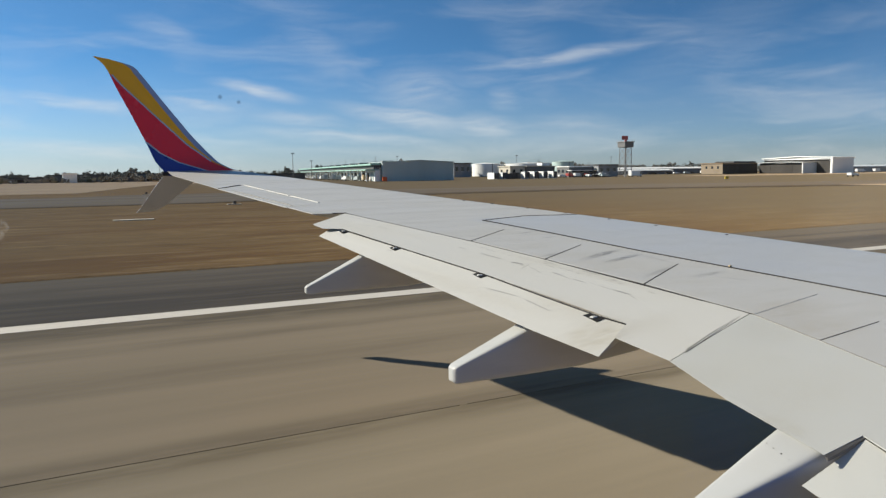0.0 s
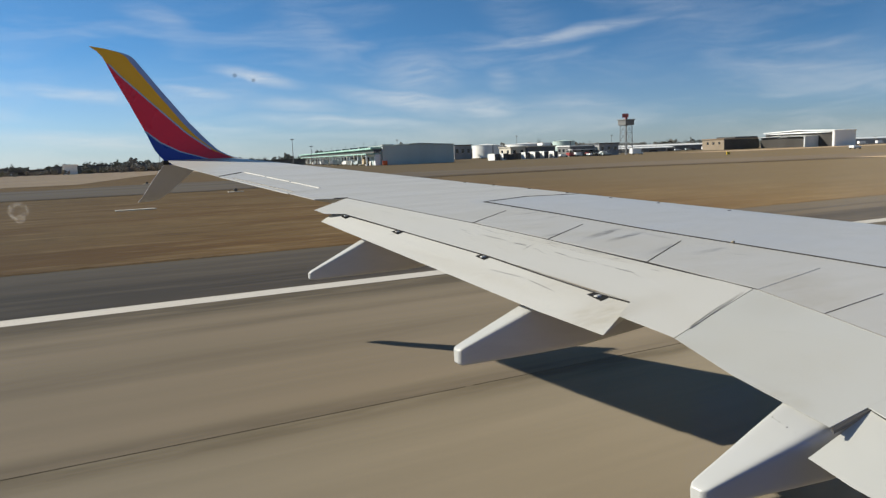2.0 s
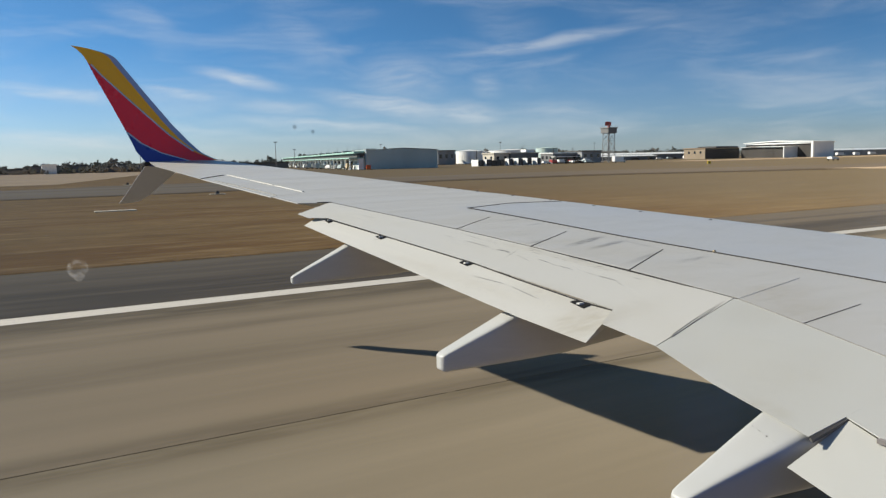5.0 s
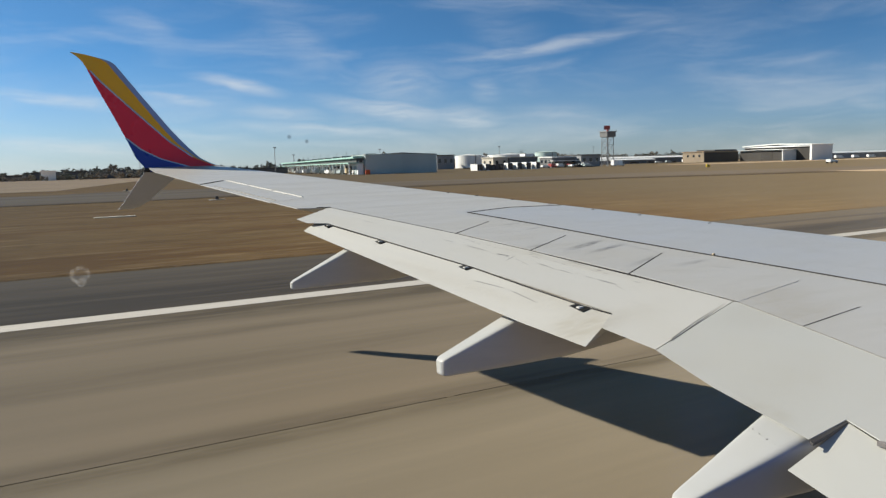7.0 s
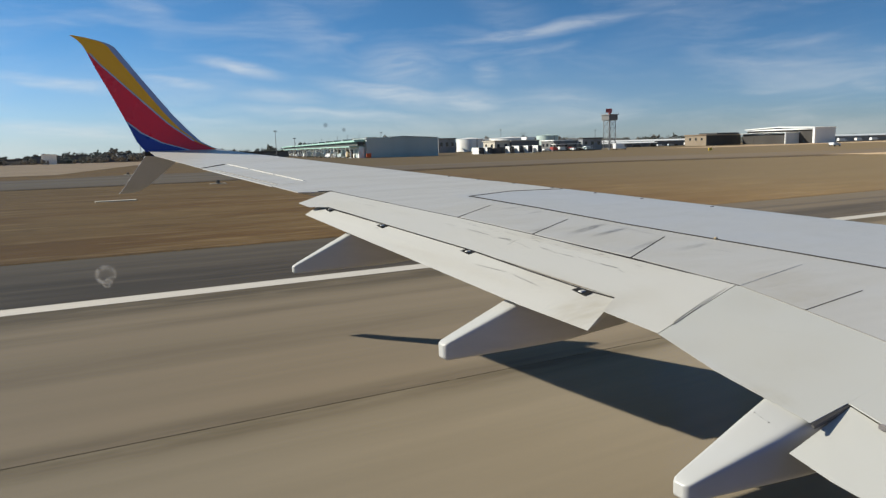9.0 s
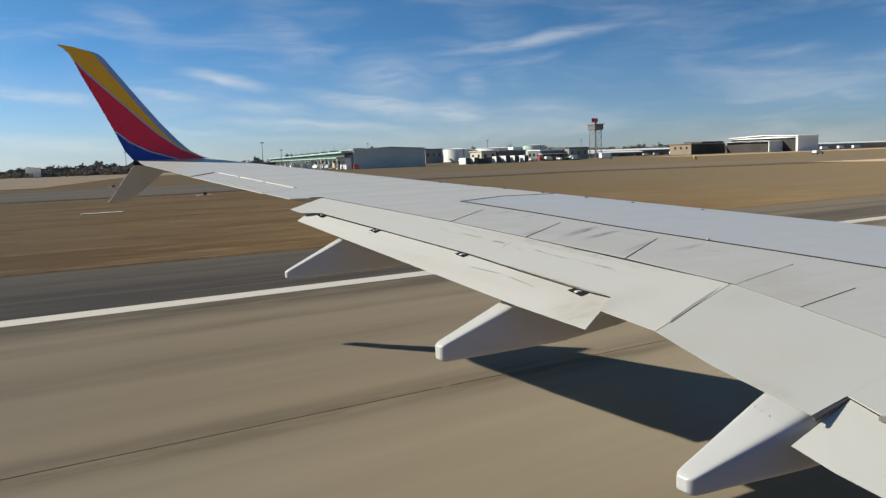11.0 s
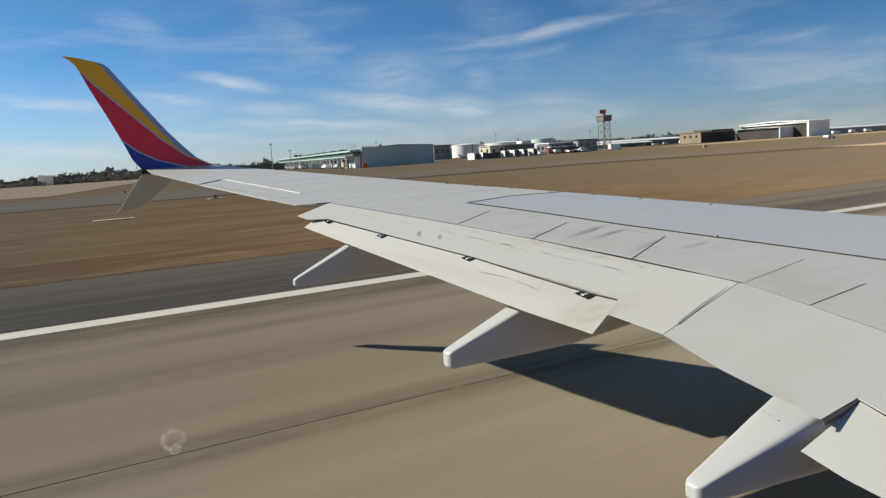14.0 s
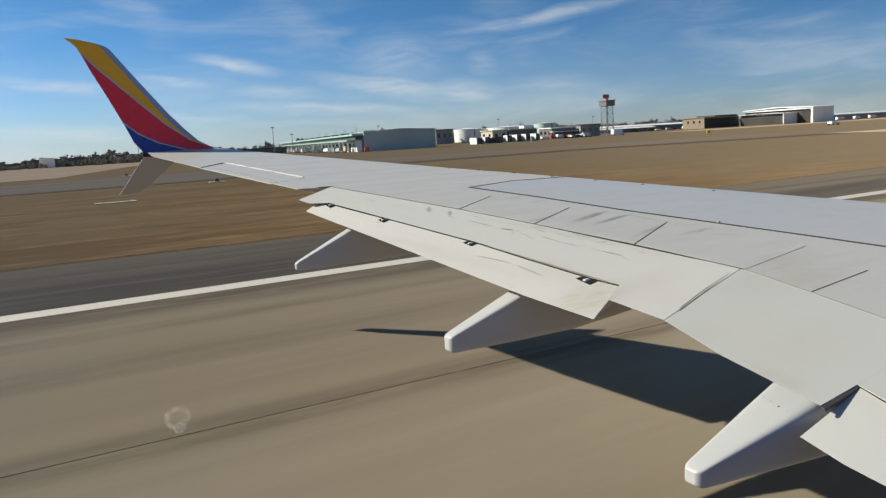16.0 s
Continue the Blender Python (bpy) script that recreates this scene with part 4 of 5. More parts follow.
storage_tank(361, 480, 8.7, 10.6, M_TANKGREEN, "pale green cylindrical fuel storage tank")


def block(name, label, x0, x1, y0, y1, h, wall, roof, windows=0, category="building", dark_front=False):
    """A flat-roofed block with parapet, door and window openings set into its long side."""
    home = thing(name, label, category, ((x0 + x1) / 2, (y0 + y1) / 2, -0.02))
    hx, hy = (x1 - x0) / 2, (y1 - y0) / 2
    part("wall", box(-hx, hx, -hy, hy, 0, h), wall, home)
    part("roof", box(-hx - 0.5, hx + 0.5, -hy - 0.6, hy + 0.6, h, h + 0.5), roof, home)
    for i in range(windows):
        x = -hx + (i + 0.5) * 2 * hx / windows
        w = part("window", box(x - 0.9, x + 0.9, -hy - 0.06, -hy + 0.1, h * 0.45, h * 0.75), M_GLASSDK, home)
        part("sill", box(x - 1.0, x + 1.0, -hy - 0.14, -hy + 0.05, h * 0.45 - 0.12, h * 0.45 - 0.01), M_WHITE, w)
        y = -hy + (i + 0.5) * 2 * hy / windows
        part("window", box(-hx - 0.06, -hx + 0.1, y - 0.9, y + 0.9, h * 0.45, h * 0.75), M_GLASSDK, home)
    if dark_front:
        part("bay", box(-hx + 1, hx - 1, -hy - 0.12, -hy + 0.1, 0.1, h * 0.72), M_INSIDE, home, "dark panel for the shade in a loading bay")
        part("bay", box(-hx - 0.12, -hx + 0.1, -hy + 1, hy - 1, 0.1, h * 0.72), M_INSIDE, home, "dark panel for the shade in a loading bay")
    return home


block("office", "tan flat-roofed office block behind the containers", 228, 238, 352, 364, 6.0, M_PADPALE, M_PADPALE, 2)
hall = block("service_building", "dark service hall with a pale flat roof behind the containers", 238.6, 258, 351, 366, 6.0, M_SLATE, M_PADPALE, 0)
part("roof_unit", box(2.5, 8.5, -5, 0, 6.7, 8.2), M_WHITE, hall, "white box on the roof")
block("service_building", "grey two-storey building beyond the warehouse", 228, 240.5, 418, 430, 8.8, M_SHEDGREY, M_ROOFDARK, 3)
lodge = block("service_building", "low dark service building with a pale flat roof", 247, 264.5, 323, 334, 5.4, M_SLATE, M_WHITE, 3)
part("canopy", box(-10.5, 6.5, -9.5, -5.6, 3.4, 3.75), M_WHITE, lodge, "pale lower canopy")
for x in (-10, -4.5, 1, 6):
    part("column", box(x - 0.12, x + 0.12, -9.3, -9.05, 0, 3.4), M_MAST, lodge)
block("service_building", "dark grey flat-roofed service building", 263, 276.5, 318, 332, 6.2, M_SHEDGREY, M_ROOFDARK, 3)
block("store", "white flat-roofed store far across the apron", 4.5, 11.5, 450, 460, 4.8, M_WHITE, M_WHITE, 0)
for x0, x1, y, h in ((-120, -24, 500, 3.4), (-22, -2, 478, 2.6), (0, 30, 488, 4.1), (31, 44, 480, 3.0), (46, 78, 492, 4.4), (80, 150, 484, 3.4)):
    block("shed_row", "long dark shed row beyond the apron", x0, x1, y, y + 12, h, M_SLATE, M_ROOFDARK, 0)
gable_shed("freight_shed", "long open freight canopy with a white pitched roof", 372, 494, 430, 446, 3.9, 5.0, M_SLATE, M_WHITE, True)
gable_shed("freight_shed", "long low freight canopy beyond the radar tower", 356, 410, 410, 420, 2.6, 3.4, M_SLATE, M_WHITE, True)
gable_shed("freight_shed", "long low grey freight building with a pale roof", 470, 760, 344, 360, 3.8, 4.8, M_SHEDGREY, M_PALECLAD, True)
bricks = block("brick_office", "tan brick office with dark brown hangar doors", 394.4, 428, 350, 368.5, 6.9, M_BRICK, M_APRON, 0)
for k in range(3):
    part("window", box(-16.86, -16.7, -6.2 + 5 * k, -4.6 + 5 * k, 3.6, 5.2), M_GLASSDK, bricks)
part("canopy", box(-16.6, 16.6, -10.2, -9.25, 6.65, 6.95), M_APRON, bricks, "pale canopy edge over the doors")
part("rear_roof", box(2, 24, -2, 14, 7.4, 8.5), M_ROOFDARK, bricks, "dark raised roof behind")
for k in range(6):
    part("door_leaf", box(-16.6 + 5.55 * k, -11.15 + 5.55 * k, -9.45, -9.2, 0.1, 6.6), M_DOORSHADE, bricks, "dark brown sliding door leaf")


def hangar(name, label, x0, x1, y0, y1, h, rise, wall, roof, doors=True, edge=0.6, head=0.86):
    """A hangar that opens towards -x; added brown panels across it stand in for the shaded interior, and edge is the
    thickness of the roof.
    """
    home = thing(name, label, "hangar", (x0, (y0 + y1) / 2, -0.02))
    d, hy = x1 - x0, (y1 - y0) / 2
    t = 0.5
    # on white hangars this wall is greyer, its shade put into the paint
    part("side_wall", box(0, d, -hy, -hy + t, 0, h), M_PALECLAD if wall is M_WHITE else wall, home)
    part("side_wall", box(1.6, d, hy - t, hy, 0, h), wall, home)
    part("rear_wall", box(d - t, d, -hy + t, hy - t, 0, h), M_TAN, home)
    bm = bmesh.new()
    out = [(-hy - 0.6, h), (0, h + rise), (hy + 0.6, h), (hy + 0.6, h + edge), (0, h + rise + edge), (-hy - 0.6, h + edge)]
    rings = [[bm.verts.new((x, y, z)) for y, z in out] for x in (-0.8, d + 0.5)]
    for i in range(6):
        bm.faces.new((rings[0][i], rings[0][(i + 1) % 6], rings[1][(i + 1) % 6], rings[1][i]))
    bm.faces.new(rings[0])
    bm.faces.new(rings[1][::-1])
    part("roof", bm, roof, home)
    part("lintel", box(0, 0.6, -hy + t, hy - t, h * head, h), roof, home)
    part("post", box(-0.3, 0.9, -hy - 0.003, -hy + edge * 2.6, 0, h), roof, home, "pale corner post")
    if doors:
        for k in range(3):
            y = hy - 4.5 - k * 7.5
            part("sliding_door", box(-0.5 - 0.4 * k, -0.15 - 0.4 * k, y - 4, y + 4, 0.05, h * 0.86), wall, home)
    # dark panels added in the opening, painting the shade of the interior
    for k in range(4):
        y = -hy + t + k * (hy - t) / 2
        part("inner_door", box(1.2, 1.5, y + 0.05, y + (hy - t) / 2 - 0.05 + (t if k == 3 else 0), 0.05, h * head), M_DOORSHADE, home, "dark brown panel standing for the shaded interior")
    part("floor_slab", box(-2, d, -hy, hy, -0.1, 0.03), M_APRON, home)
    return home


hangar("hangar", "big white metal hangar with an open dark front", 436, 457, 300, 352, 9.6, 1.0, M_WHITE, M_WHITE, False, 0.55, 0.92)
hangar("hangar", "small white hangar annex with a dark brown front", 424, 441, 312, 346, 6.9, 0.5, M_WHITE, M_WHITE, False, 0.22, 0.96)


def radar_tower(x, y):
    home = thing("radar_tower", "steel lattice radar tower with a red rotating antenna", "tower", (x, y, -0.02))
    w0, w1, top = 2.3, 2.1, 15.3
    for sx, sy in ((-1, -1), (1, -1), (1, 1), (-1, 1)):
        part("leg", rod((sx * w0, sy * w0, 0), (sx * w1, sy * w1, top), 0.19), M_LATTICE, home)
    levels = [0, 3.8, 7.6, 11.4, 15.2]
    for z0, z1 in zip(levels, levels[1:]):
        for k in range(4):
            c = [(-1, -1), (1, -1), (1, 1), (-1, 1)]
            (ax, ay), (bx, by) = c[k], c[(k + 1) % 4]
            part("brace", rod((ax * w0, ay * w0, z0), (bx * w1, by * w1, z1), 0.08), M_LATTICE, home)
            part("brace", rod((bx * w0, by * w0, z0), (ax * w1, ay * w1, z1), 0.08), M_LATTICE, home)
            part("girt", rod((ax * w1, ay * w1, z1), (bx * w1, by * w1, z1), 0.12), M_LATTICE, home)
    cabin = part("cabin", box(-2.9, 2.9, -2.9, 2.9, top, top + 2.6), M_SLATE, home, "dark equipment cabin")
    part("platform", box(-3.3, 3.3, -3.3, 3.3, top + 2.6, top + 3.0), M_LATTICE, home)
    for k in range(5):
        for s in (-1, 1):
            part("rail_post", rod((-3.2 + 1.6 * k, s * 3.2, top + 3), (-3.2 + 1.6 * k, s * 3.2, top + 4.1), 0.07), M_LATTICE, home)
    dish = bmesh.new()
    for i in range(8):
        a0, a1 = radians(-60 + 15 * i), radians(-60 + 15 * (i + 1))
        p = [(2.4 * sin(a), 0.9 * (1 - cos(a)), z) for a in (a0, a1) for z in (top + 3.9, top + 6.0)]
        va = [dish.verts.new(q) for q in p]
        vb = [dish.verts.new((q[0], q[1] + 0.12, q[2])) for q in p]
        dish.faces.new((va[0], va[1], va[3], va[2]))
        dish.faces.new((vb[0], vb[2], vb[3], vb[1]))
        dish.faces.new((va[0], va[2], vb[2], vb[0]))
        dish.faces.new((va[1], vb[1], vb[3], va[3]))
    part("antenna", dish, M_TOWERRED, home, "red radar antenna")
    part("pedestal", cylinder(0.7, 0.5, top + 3, top + 4.4, 12), M_TOWERRED, home)
    return home


radar_tower(266, 300)


def light_mast(x, y, h):
    home = thing("light_mast", "tall slim grey floodlight mast", "light mast", (x, y, -0.02), group="apron lights")
    part("pole", cylinder(0.28, 0.12, 0, h, 8), M_MAST, home)
    part("lamp_head", box(-1.0, 1.0, -0.25, 0.25, h, h + 0.5), M_MAST, home)
    return home


for x, y, h in ((123, 420, 15), (150, 470, 11.5), (225, 500, 15), (310, 470, 15), (410, 480, 14), (60, 500, 13)):
    light_mast(x, y, h)


def van(x, y, length, h, paint, label, turn=0.0, category="van"):
    """A box-bodied airfield van with cab, glass and wheels."""
    label = {M_WHITE: "white", M_GREYCLAD: "blue-grey", M_TAN: "tan", M_TOWERRED: "red", M_INSIDE: "black"}[paint] + label
    home = thing("van", label, category, (x, y, -0.02), turn, group="airfield vehicles")
    w = 2.0
    part("cargo_box", box(-length / 2, length / 2 - 1.6, -w / 2, w / 2, 0.6, h, 0.08), paint, home)
    cab = bmesh.new()
    prof = [(length / 2 - 1.6, 0.5), (length / 2, 0.5), (length / 2, 1.1), (length / 2 - 0.5, h * 0.75), (length / 2 - 1.6, h * 0.8)]
    ra = [cab.verts.new((px, -w / 2, pz)) for px, pz in prof]
    rb = [cab.verts.new((px, w / 2, pz)) for px, pz in prof]
    for i in range(5):
        cab.faces.new((ra[i], ra[(i + 1) % 5], rb[(i + 1) % 5], rb[i]))
    cab.faces.new(ra)
    cab.faces.new(rb[::-1])
    part("cab", cab, paint, home)
    part("side_window", box(length / 2 - 1.4, length / 2 - 0.55, -w / 2 - 0.03, -w / 2 + 0.05, 1.2, h * 0.72), M_GLASSDK, home)
    for sx in (-length / 2 + 0.8, length / 2 - 0.9):
        for sy in (-w / 2, w / 2):
            wheel = part("wheel", cylinder(0.36, 0.36, -0.12, 0.12, 14), M_TYRE, home)
            wheel.matrix_basis = pose(sx, sy, 0.36, 90, 0, 0)
            part("hub", cylinder(0.17, 0.17, -0.135, 0.135, 10), M_MAST, wheel)
    for sy in (-0.7, 0.7):
        part("headlight", box(length / 2 - 0.04, length / 2 + 0.03, sy - 0.14, sy + 0.14, 0.75, 0.92), M_PADPALE, home)
    part("bumper", box(length / 2 - 0.05, length / 2 + 0.08, -w / 2 + 0.05, w / 2 - 0.05, 0.42, 0.6), M_TYRE, home)
    return home


rng = random.Random(4)
for k in range(11):
    van(120 + k * 1.9 + rng.uniform(-1, 1), 300 + k * 13, rng.choice([4.6, 5.5, 7.5]), rng.choice([1.6, 2.1, 2.8]), rng.choice([M_WHITE, M_WHITE, M_GREYCLAD, M_TAN]), " airfield van parked by the terminal", rng.uniform(60, 100))
for k in range(9):
    van(206 + k * 8.5 + rng.uniform(-3, 3), 338 + rng.uniform(-4, 9), rng.choice([4.6, 5.5]), rng.choice([1.7, 2.3]), rng.choice([M_WHITE, M_GREYCLAD, M_WHITE, M_TOWERRED]), " airfield van parked among the sheds", rng.uniform(-10, 10))
van(271, 178, 4.6, 1.5, M_WHITE, " car standing on the far grass edge", 0, "car")
van(262, 288, 8.5, 3.2, M_WHITE, " fuel truck beside the radar tower", 10, "truck")
for k in range(6):
    van(243 + k * 2.2, 296 + 5 * (k % 3), 4.6, rng.choice([1.5, 1.9]), rng.choice([M_WHITE, M_INSIDE, M_GREYCLAD]), " parked airfield car below the radar tower", rng.uniform(-20, 20))
for k in range(9):
    van(372 + k * 9.5 + rng.uniform(-2, 2), 386 + rng.uniform(-5, 5), rng.choice([4.3, 4.6, 6]), rng.choice([1.5, 1.8, 2.4]), rng.choice([M_WHITE, M_WHITE, M_GREYCLAD, M_INSIDE]), " car parked before the freight canopy", rng.uniform(-25, 25), "car")
for k in range(7):
    van(233 + k * 4.6 + rng.uniform(-1, 1), 309 + rng.uniform(-3, 3), rng.choice([4.3, 4.8]), rng.choice([1.5, 1.8, 2.2]), (M_WHITE, M_TOWERRED, M_WHITE, M_INSIDE, M_TOWERRED, M_GREYCLAD, M_WHITE)[k], " car parked before the service building", rng.uniform(-25, 25), "car")
for k in range(3):
    van(498 + k * 24, 322 + k * 3, 7.5, 2.4, M_WHITE, " truck parked behind the hangars", rng.uniform(-8, 8))
for k in range(14):
    van(-40 + k * 12 + rng.uniform(-6, 6), 462 + rng.uniform(-6, 10), rng.choice([4.6, 6, 8]), rng.choice([1.6, 2.2, 2.9]), rng.choice([M_GREYCLAD, M_INSIDE, M_INSIDE, M_INSIDE]), " service vehicle parked on the far apron", rng.uniform(-8, 8))


def container(x, y, depth, h, paint, label, width=2.44):
    """A freight box that stands end-on to the field, with ribbed sides and dark doors."""
    home = thing("container", label, "container", (x, y, -0.02), group="containers")
    part("body", box(0, width, 0, depth, 0.0, h), paint, home)
    for k in range(5):
        yy = 0.3 + k * (depth - 0.6) / 4
        part("rib", box(-0.06, 0.02, yy - 0.07, yy + 0.07, 0.12, h - 0.1), paint, home)
    for s in (0, 1):
        part("door", box(0.06 + s * width / 2, width / 2 - 0.04 + s * width / 2, -0.07, 0.01, 0.15, h - 0.12), M_DARKBOX, home, "dark end door")
    return home


for x, depth, h in ((199.3, 6.1, 3.5), (204.4, 3.2, 3.6), (218.1, 3.4, 3.8), (224.1, 6.1, 3.9), (229.9, 4.4, 3.9), (236.3, 6.1, 3.9)):
    container(x * 0.905, 292, depth, h * 0.86, M_WHITE, "white freight container with dark doors on the grass edge", 2.2)
for x, h in ((201.9, 3.6), (207.0, 3.4), (209.6, 3.1), (212.2, 3.6), (214.8, 3.5), (220.7, 3.6), (226.7, 3.8), (232.5, 3.8)):
    container(x * 0.905, 294.5, 2.5, h * 0.82, M_DARKBOX, "dark freight container on the grass edge", 2.1)

barrier = thing("barrier", "orange safety barrier at the warehouse corner", "barrier", (122, 284, -0.02))
part("panel", box(-1.0, 1.0, -0.25, 0.25, 0.0, 1.9, 0.05), M_ORANGE, barrier)
part("foot", box(-1.2, -0.7, -0.6, 0.6, 0, 0.2), M_TYRE, barrier)
part("foot", box(0.7, 1.2, -0.6, 0.6, 0, 0.2), M_TYRE, barrier)


# ---------------------------------------------------------------- trees on the skyline
def far_woods():
    """The tree line round the field: thousands of small leaf clumps."""
    r = random.Random(11)
    verts, faces = [], []
    for k in range(3850):
        x = r.uniform(-450, 1500)
        y = r.uniform(560, 740) - max(0, x - 400) * 0.1
        small = k >= 3600
        if small:
            x, y = r.uniform(-160, 112), r.uniform(440, 476)
        grove = noise.noise(Vector((x * 0.012, 0, 3))) + 0.7 * noise.noise(Vector((x * 0.05, 1, 3)))
        h = r.uniform(3.9, 7.4) * (1.0 + 0.5 * grove) * along([(0, 0.88), (430, 1.6), (600, 1.4), (780, 0.75), (1500, 0.7)], x) * (1.35 if r.random() < 0.07 else 1.0) * (0.62 if small else 1.0)
        w = h * r.uniform(0.32, 0.58)
        bare = r.random() < (0.2 if small else 0.6)
        # twigs fan out from the trunk
        for j in range(46 if bare else 10):
            d = Vector((r.gauss(0, 1), r.gauss(0, 1), r.gauss(0.25, 1))).normalized() * r.random() ** 0.5
            tip = Vector((x + w * d.x, y + w * d.y, h * (0.58 + 0.42 * d.z)))
            foot = Vector((x, y, h * r.uniform(0.25, 0.55))).lerp(tip, r.uniform(0.0, 0.3))
            wide = r.uniform(0.08, 0.16)
            b = len(verts)
            verts += [(foot.x - wide, foot.y, foot.z), (foot.x + wide, foot.y, foot.z + 0.1), tip[:]]
            faces.append((b, b + 1, b + 2))
        # leaf clumps: a full crown on evergreens, undergrowth below bare trees
        for j in range(10 if bare else 24):
            d = Vector((r.gauss(0, 1), r.gauss(0, 1), r.gauss(0, 1))).normalized() * r.random() ** 0.45
            cx, cy = x + 0.9 * w * d.x, y + 0.9 * w * d.y
            cz = h * 0.45 * r.random() if bare else h * (0.52 + 0.40 * d.z)
            s = w * r.uniform(0.16, 0.34) + 0.15
            b = len(verts)
            for q in ((1, 0, 0), (-1, 0, 0), (0, 1, 0), (0, -1, 0), (0, 0, 1), (0, 0, -1)):
                verts.append((cx + s * q[0] * r.uniform(0.6, 1.5), cy + s * q[1] * r.uniform(0.6, 1.4), cz + s * q[2] * r.uniform(0.5, 1.1)))
            faces += [(b + i, b + j2, b + t) for i, j2 in ((0, 2), (2, 1), (1, 3), (3, 0)) for t in (4, 5)]
        b = len(verts)
        verts += [(x - 0.25, y, -0.1), (x + 0.25, y, -0.1), (x, y, h * 0.8)]
        faces.append((b, b + 1, b + 2))
    me = bpy.data.meshes.new("woods")
    me.from_pydata(verts, [], faces)
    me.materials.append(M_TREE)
    return tagged(new("woods", me), "bare brown and dark green tree line on the horizon", "trees", kind="stuff")


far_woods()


def grass_fringe():
    """Tufts that hang over the edge of the shoulder and the near taxiway."""
    r = random.Random(21)
    verts, faces = [], []
    for k in range(9000):
        x = r.uniform(-40, 90)
        creep = 0.22 * noise.noise(Vector((x * 0.8, 0, 0))) + 0.18 * noise.noise(Vector((x * 3.1, 4, 0)))
        y = SHOULDER_OUT + creep + r.random() ** 2 * 0.8 - 0.12
        lean, tall, wide = r.uniform(-0.05, 0.05), r.uniform(-0.03, 0.012), r.uniform(0.10, 0.30)
        b = len(verts)
        verts += [(x - wide, y, -0.06), (x + wide, y, -0.06), (x + lean, y + r.uniform(0.10, 0.28), tall - 0.02)]
        faces.append((b, b + 1, b + 2))
    me = bpy.data.meshes.new("grass_fringe")
    me.from_pydata(verts, [], faces)
    me.materials.append(M_GRASS)
    return tagged(new("grass_fringe", me), "dry brown grass tufts along the shoulder edge", "grass", kind="stuff")


grass_fringe()


# ---------------------------------------------------------------- small things in the grass
def light_pad(x, y, length, lamp=False):
    """A small concrete pad let into the grass, some with a dark marker box."""
    home = thing("light_pad", "pale concrete light base in the grass", "light base", (x, y, -0.06), group="light bases")
    part("slab", box(-length / 2, length / 2, -0.4, 0.4, 0.0, 0.09, 0.02), M_PADPALE, home)
    if lamp:
        part("marker_box", box(-0.2, 0.2, -0.15, 0.15, 0.07, 0.45, 0.04), M_ROOFDARK, home, "dark marker box")
    return home


light_pad(5.8, 66.8, 3.2)
light_pad(19.8, 93.4, 1.8, True)
light_pad(16.0, 155.7, 1.6, True)


# ---------------------------------------------------------------- further along the field, before and after the aeroplane
part("touchdown_bar", box(-262, -216, 5.2, 8.2, -0.01, 0.004), M_PAINT, runway, "white painted touchdown bar")
part("taxi_line", box(-430, -330, 3.9, 4.25, -0.01, 0.006), M_YPAINT, runway, "yellow taxi lead line")
part("line_border", box(-430, -330, 3.7, 4.45, -0.01, 0.003), M_BLACK, runway, "black border of the taxi line")
for x0, x1, m in ((-345, -300, M_TAXI), (150, 186, M_APRON)):
    joint_road = link("taxiway_link", box(x0, x1, SHOULDER_OUT + 0.01, 104.4, -0.4, -0.022), m)
    tagged(joint_road, "paved taxiway link between runway and taxiway", "taxiway", kind="structure")


def guidance_sign(x, y, w):
    home = thing("guidance_sign", "yellow airfield guidance sign on short legs", "sign", (x, y, -0.06), group="airfield signs")
    part("panel", box(-w / 2, w / 2, -0.15, 0.15, 0.25, 1.2, 0.03), M_SIGN, home)
    part("leg", box(-w * 0.35 - 0.05, -w * 0.35 + 0.05, -0.05, 0.05, 0, 0.3), M_MAST, home)
    part("leg", box(w * 0.35 - 0.05, w * 0.35 + 0.05, -0.05, 0.05, 0, 0.3), M_MAST, home)
    part("marking", box(-w * 0.2, w * 0.2, -0.156, -0.14, 0.55, 0.9), M_BLACK, home)
    return home


for x, y, w in ((138, 50, 1.6), (-250, 62, 2.6), (-196, 140, 2.2), (330, 170, 2.2), (200, 175.7, 1.6)):
    guidance_sign(x, y, w)


def control_tower(x, y):
    home = thing("control_tower", "tall grey control tower with a dark glazed cab", "tower", (x, y, -0.02))
    part("shaft", cylinder(5.5, 4.6, 0, 38, 8), M_TAN, home)
    part("collar", cylinder(5.0, 7.2, 38, 41, 8), M_GREYCLAD, home)
    part("cab", cylinder(6.4, 7.6, 41, 45, 8), M_GLASSDK, home, "dark sloping cab glazing")
    part("roof", cylinder(7.9, 7.4, 45, 46.2, 8), M_ROOFDARK, home)
    part("aerial", rod((0, 0, 46.2), (0, 0, 52), 0.15), M_MAST, home)
    return home


control_tower(-395, 640)
terminal = block("terminal", "low airport terminal with glazed front and green roofs", -370, -235, 470, 520, 12, M_SLATE, M_ROOFGREEN, 14)
part("hall_roof", prism([(-40, -18), (10, -18), (10, 18), (-40, 18)], 12.5, 15.5), M_ROOFGREEN, terminal)
lantern = bmesh.new()
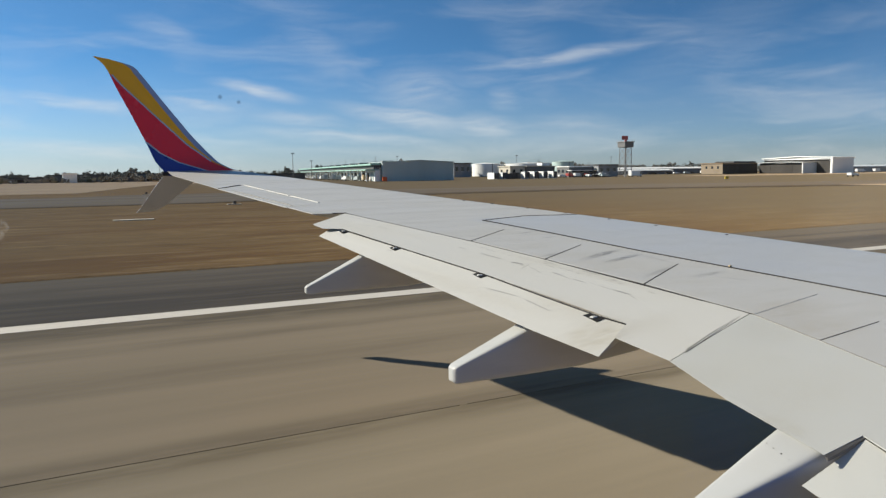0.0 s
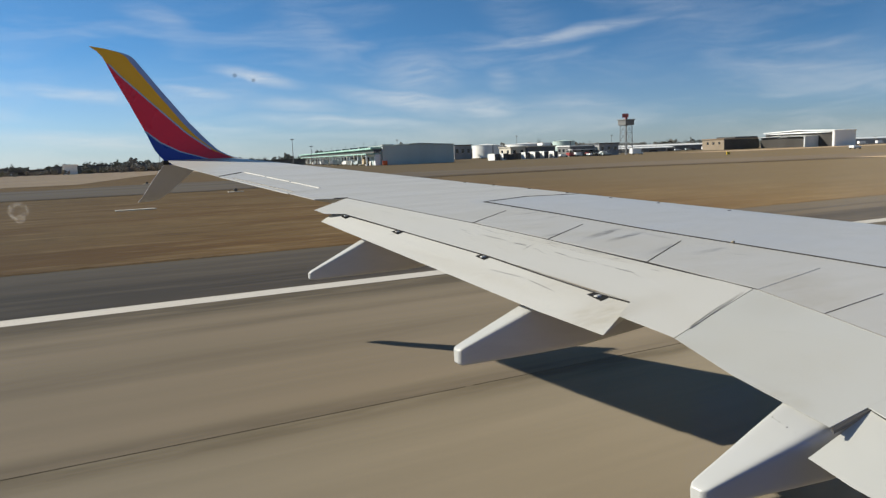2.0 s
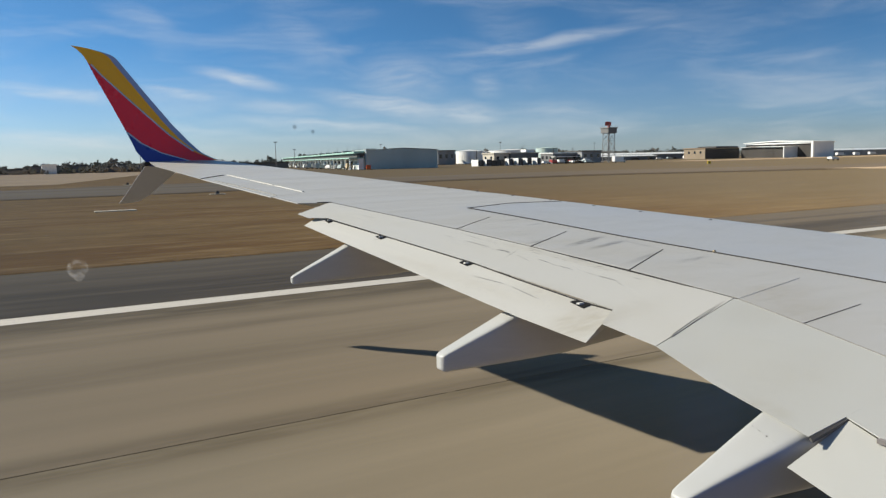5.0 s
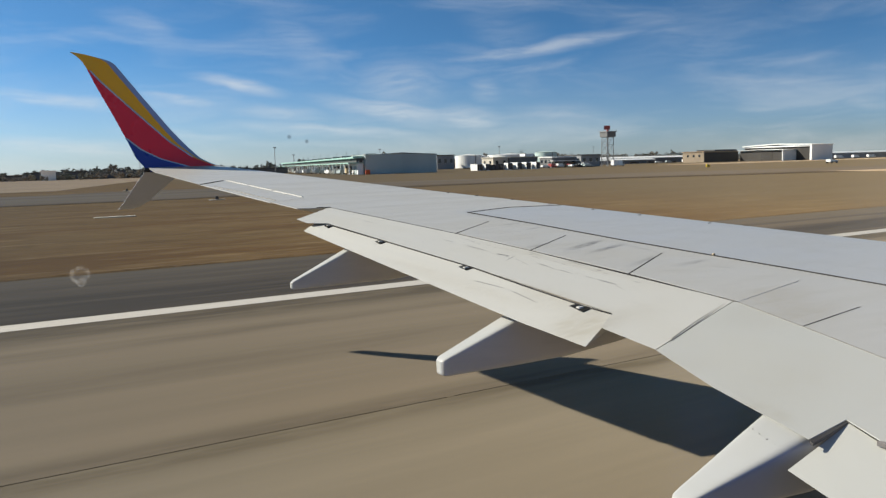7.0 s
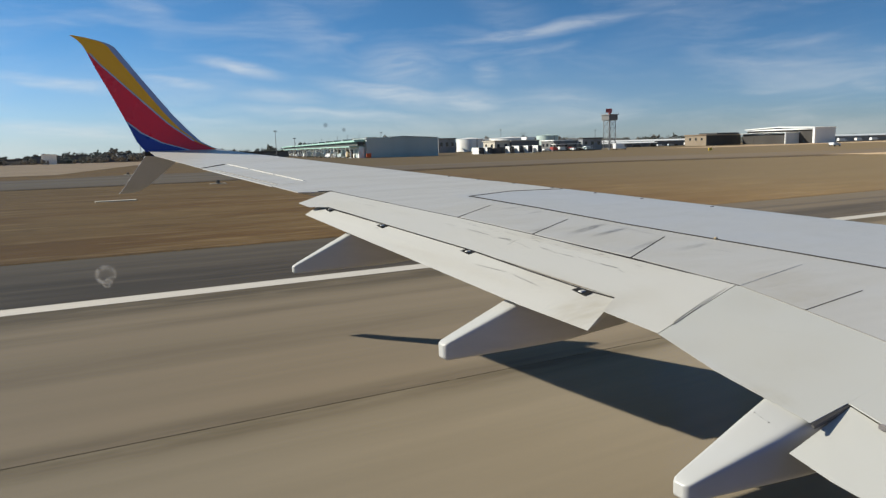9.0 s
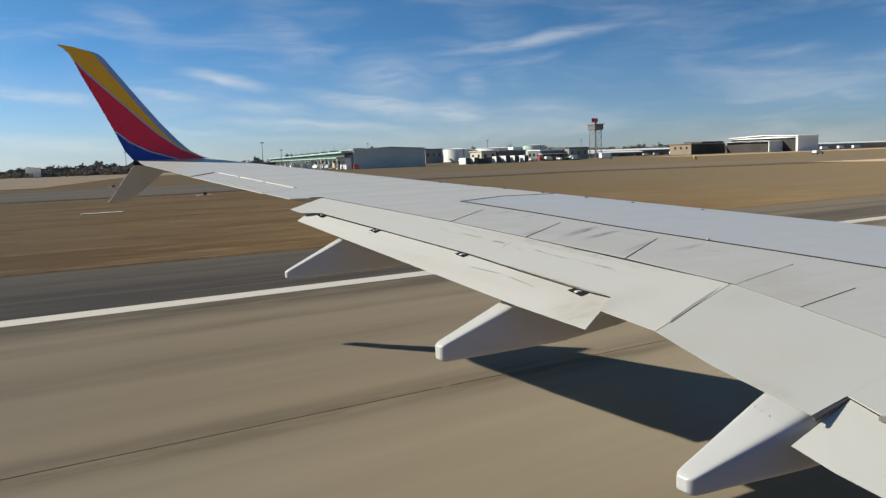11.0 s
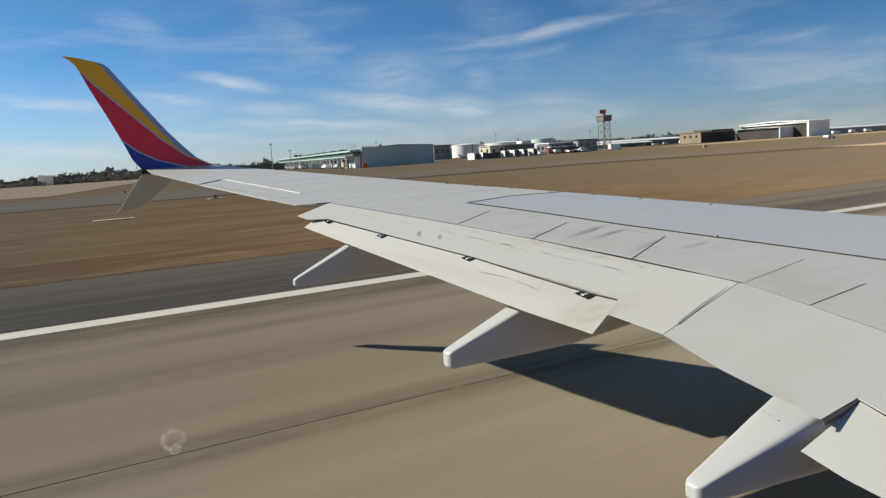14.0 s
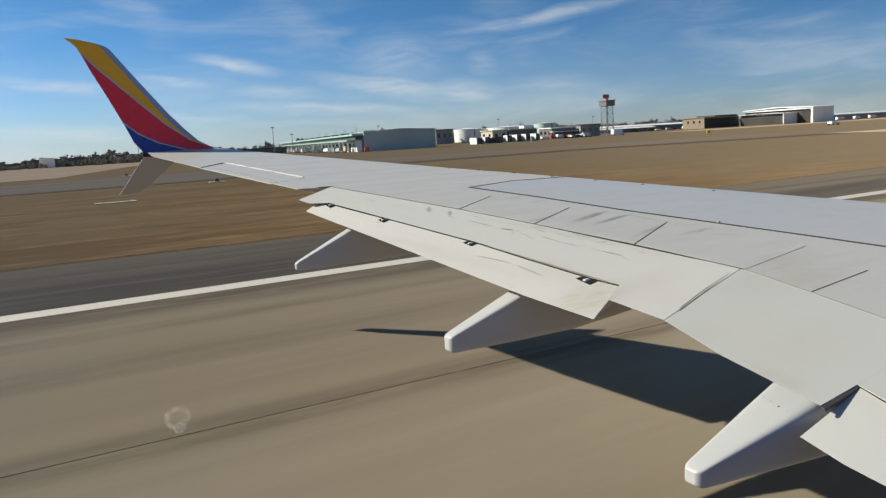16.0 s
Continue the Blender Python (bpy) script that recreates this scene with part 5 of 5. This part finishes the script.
for a, b, c in (((-40, -18), (10, -18), 15.5),):
    base = [lantern.verts.new(p) for p in ((-40, -18, 15.5), (10, -18, 15.5), (10, 18, 15.5), (-40, 18, 15.5))]
    ridge = [lantern.verts.new(p) for p in ((-20, 0, 23), (-10, 0, 23))]
    lantern.faces.new((base[0], base[1], ridge[1], ridge[0]))
    lantern.faces.new((base[2], base[3], ridge[0], ridge[1]))
    lantern.faces.new((base[1], base[2], ridge[1]))
    lantern.faces.new((base[3], base[0], ridge[0]))
    lantern.faces.new(base[::-1])
part("hipped_roof", lantern, M_ROOFGREEN, terminal, "pale green hipped hall roof")

hangar("hangar", "tan metal hangar with half-open sliding doors", 590, 640, 296, 330, 8.6, 1.6, M_TAN, M_TAN, True)
for k in range(10):
    van(668 + k * 13, 300 + rng.uniform(-6, 6), rng.choice([4.6, 6, 8]), rng.choice([1.8, 2.4, 3.0]), rng.choice([M_WHITE, M_WHITE, M_GREYCLAD]), " ground service truck beside the cargo apron", rng.uniform(-12, 12))


def parked_jet(x, y, tail_paint, label, turn):
    home = thing("parked_jet", label, "aeroplane", (x, y, -0.02), turn, group="parked aeroplanes")
    bm = bmesh.new()
    rows = []
    for u in np.linspace(0, 1, 22):
        r = 2.0 * along([(0, 0.05), (0.03, 0.5), (0.1, 0.95), (0.16, 1), (0.68, 1), (0.9, 0.45), (1, 0.1)], u)
        lift = 4.3 + along([(0, -0.5), (0.15, 0), (0.68, 0), (1, 1.4)], u)
        rows.append([bm.verts.new((23 - 46 * u, r * cos(a), lift + r * sin(a))) for a in np.linspace(0, 2 * pi, 18, endpoint=False)])
    for a, b in zip(rows, rows[1:]):
        for i in range(18):
            bm.faces.new((a[i], a[(i + 1) % 18], b[(i + 1) % 18], b[i])).smooth = True
    bm.faces.new(rows[0])
    bm.faces.new(rows[-1])
    part("fuselage", bm, M_JETWHITE, home)
    fin = bmesh.new()
    pts = [(-14.5, 6.0), (-20.5, 13.2), (-23.2, 13.2), (-22, 6.0)]
    fa = [fin.verts.new((px, -0.2, pz)) for px, pz in pts]
    fb = [fin.verts.new((px, 0.2, pz)) for px, pz in pts]
    for i in range(4):
        fin.faces.new((fa[i], fa[(i + 1) % 4], fb[(i + 1) % 4], fb[i]))
    fin.faces.new(fa)
    fin.faces.new(fb[::-1])
    part("tail_fin", fin, tail_paint, home)
    for s in (-1, 1):
        part("wing", prism([(4, s * 1.6), (-4, s * 1.6), (-8.5, s * 18), (-6.5, s * 18)], 3.2, 3.6), M_WING, home)
        part("tailplane", prism([(-17, s * 0.8), (-21, s * 0.8), (-22.5, s * 7), (-20.5, s * 7)], 5.6, 5.8), M_JETWHITE, home)
        eng = part("engine", cylinder(1.2, 1.0, -2, 2, 16), M_JETWHITE, home)
        eng.matrix_basis = pose(2.5, s * 6, 2.2, 0, 90, 0)
        part("gear", rod((-1, s * 2.6, 0), (-1, s * 2.6, 3.2), 0.3), M_TYRE, home)
    part("gear", rod((17, 0, 0), (17, 0, 3.0), 0.25), M_TYRE, home)
    return home


parked_jet(820, 330, M_BROWN, "white cargo jet with a dark brown tail fin", 200)
parked_jet(905, 380, M_ROOFGREEN, "white parked jet with a green tail fin", 190)
gable_shed("fabric_shelter", "white fabric aircraft shelter", 960, 985, 320, 350, 6.0, 10.0, M_WHITE, M_WHITE, False)

hangar("hangar", "large dark olive hangar with a half-open front", 1010, 1062, 298, 346, 10.5, 1.4, M_OLIVE, M_ROOFDARK, True)
hangar("hangar", "pale grey metal hangar beside the olive one", 1068, 1100, 330, 372, 12.0, 1.0, M_GREYCLAD, M_WHITE, True)
for k in range(22):
    van(1072 + (k % 11) * 9.5 + rng.uniform(-1.5, 1.5), 296 + (k // 11) * 12 + rng.uniform(-1, 1), rng.choice([4.3, 4.6, 5.5]), rng.choice([1.5, 1.7, 2.1]), rng.choice([M_WHITE, M_GREYCLAD, M_TAN, M_INSIDE]), " car parked in rows beside the hangars", rng.uniform(80, 100), "car")
block("depot", "long low grey depot with a flat roof", 1110, 1190, 360, 380, 6.5, M_SLATE, M_GREYCLAD, 8)
for x, y, h in ((1120, 420, 26), (1180, 440, 22)):
    light_mast(x, y, h)
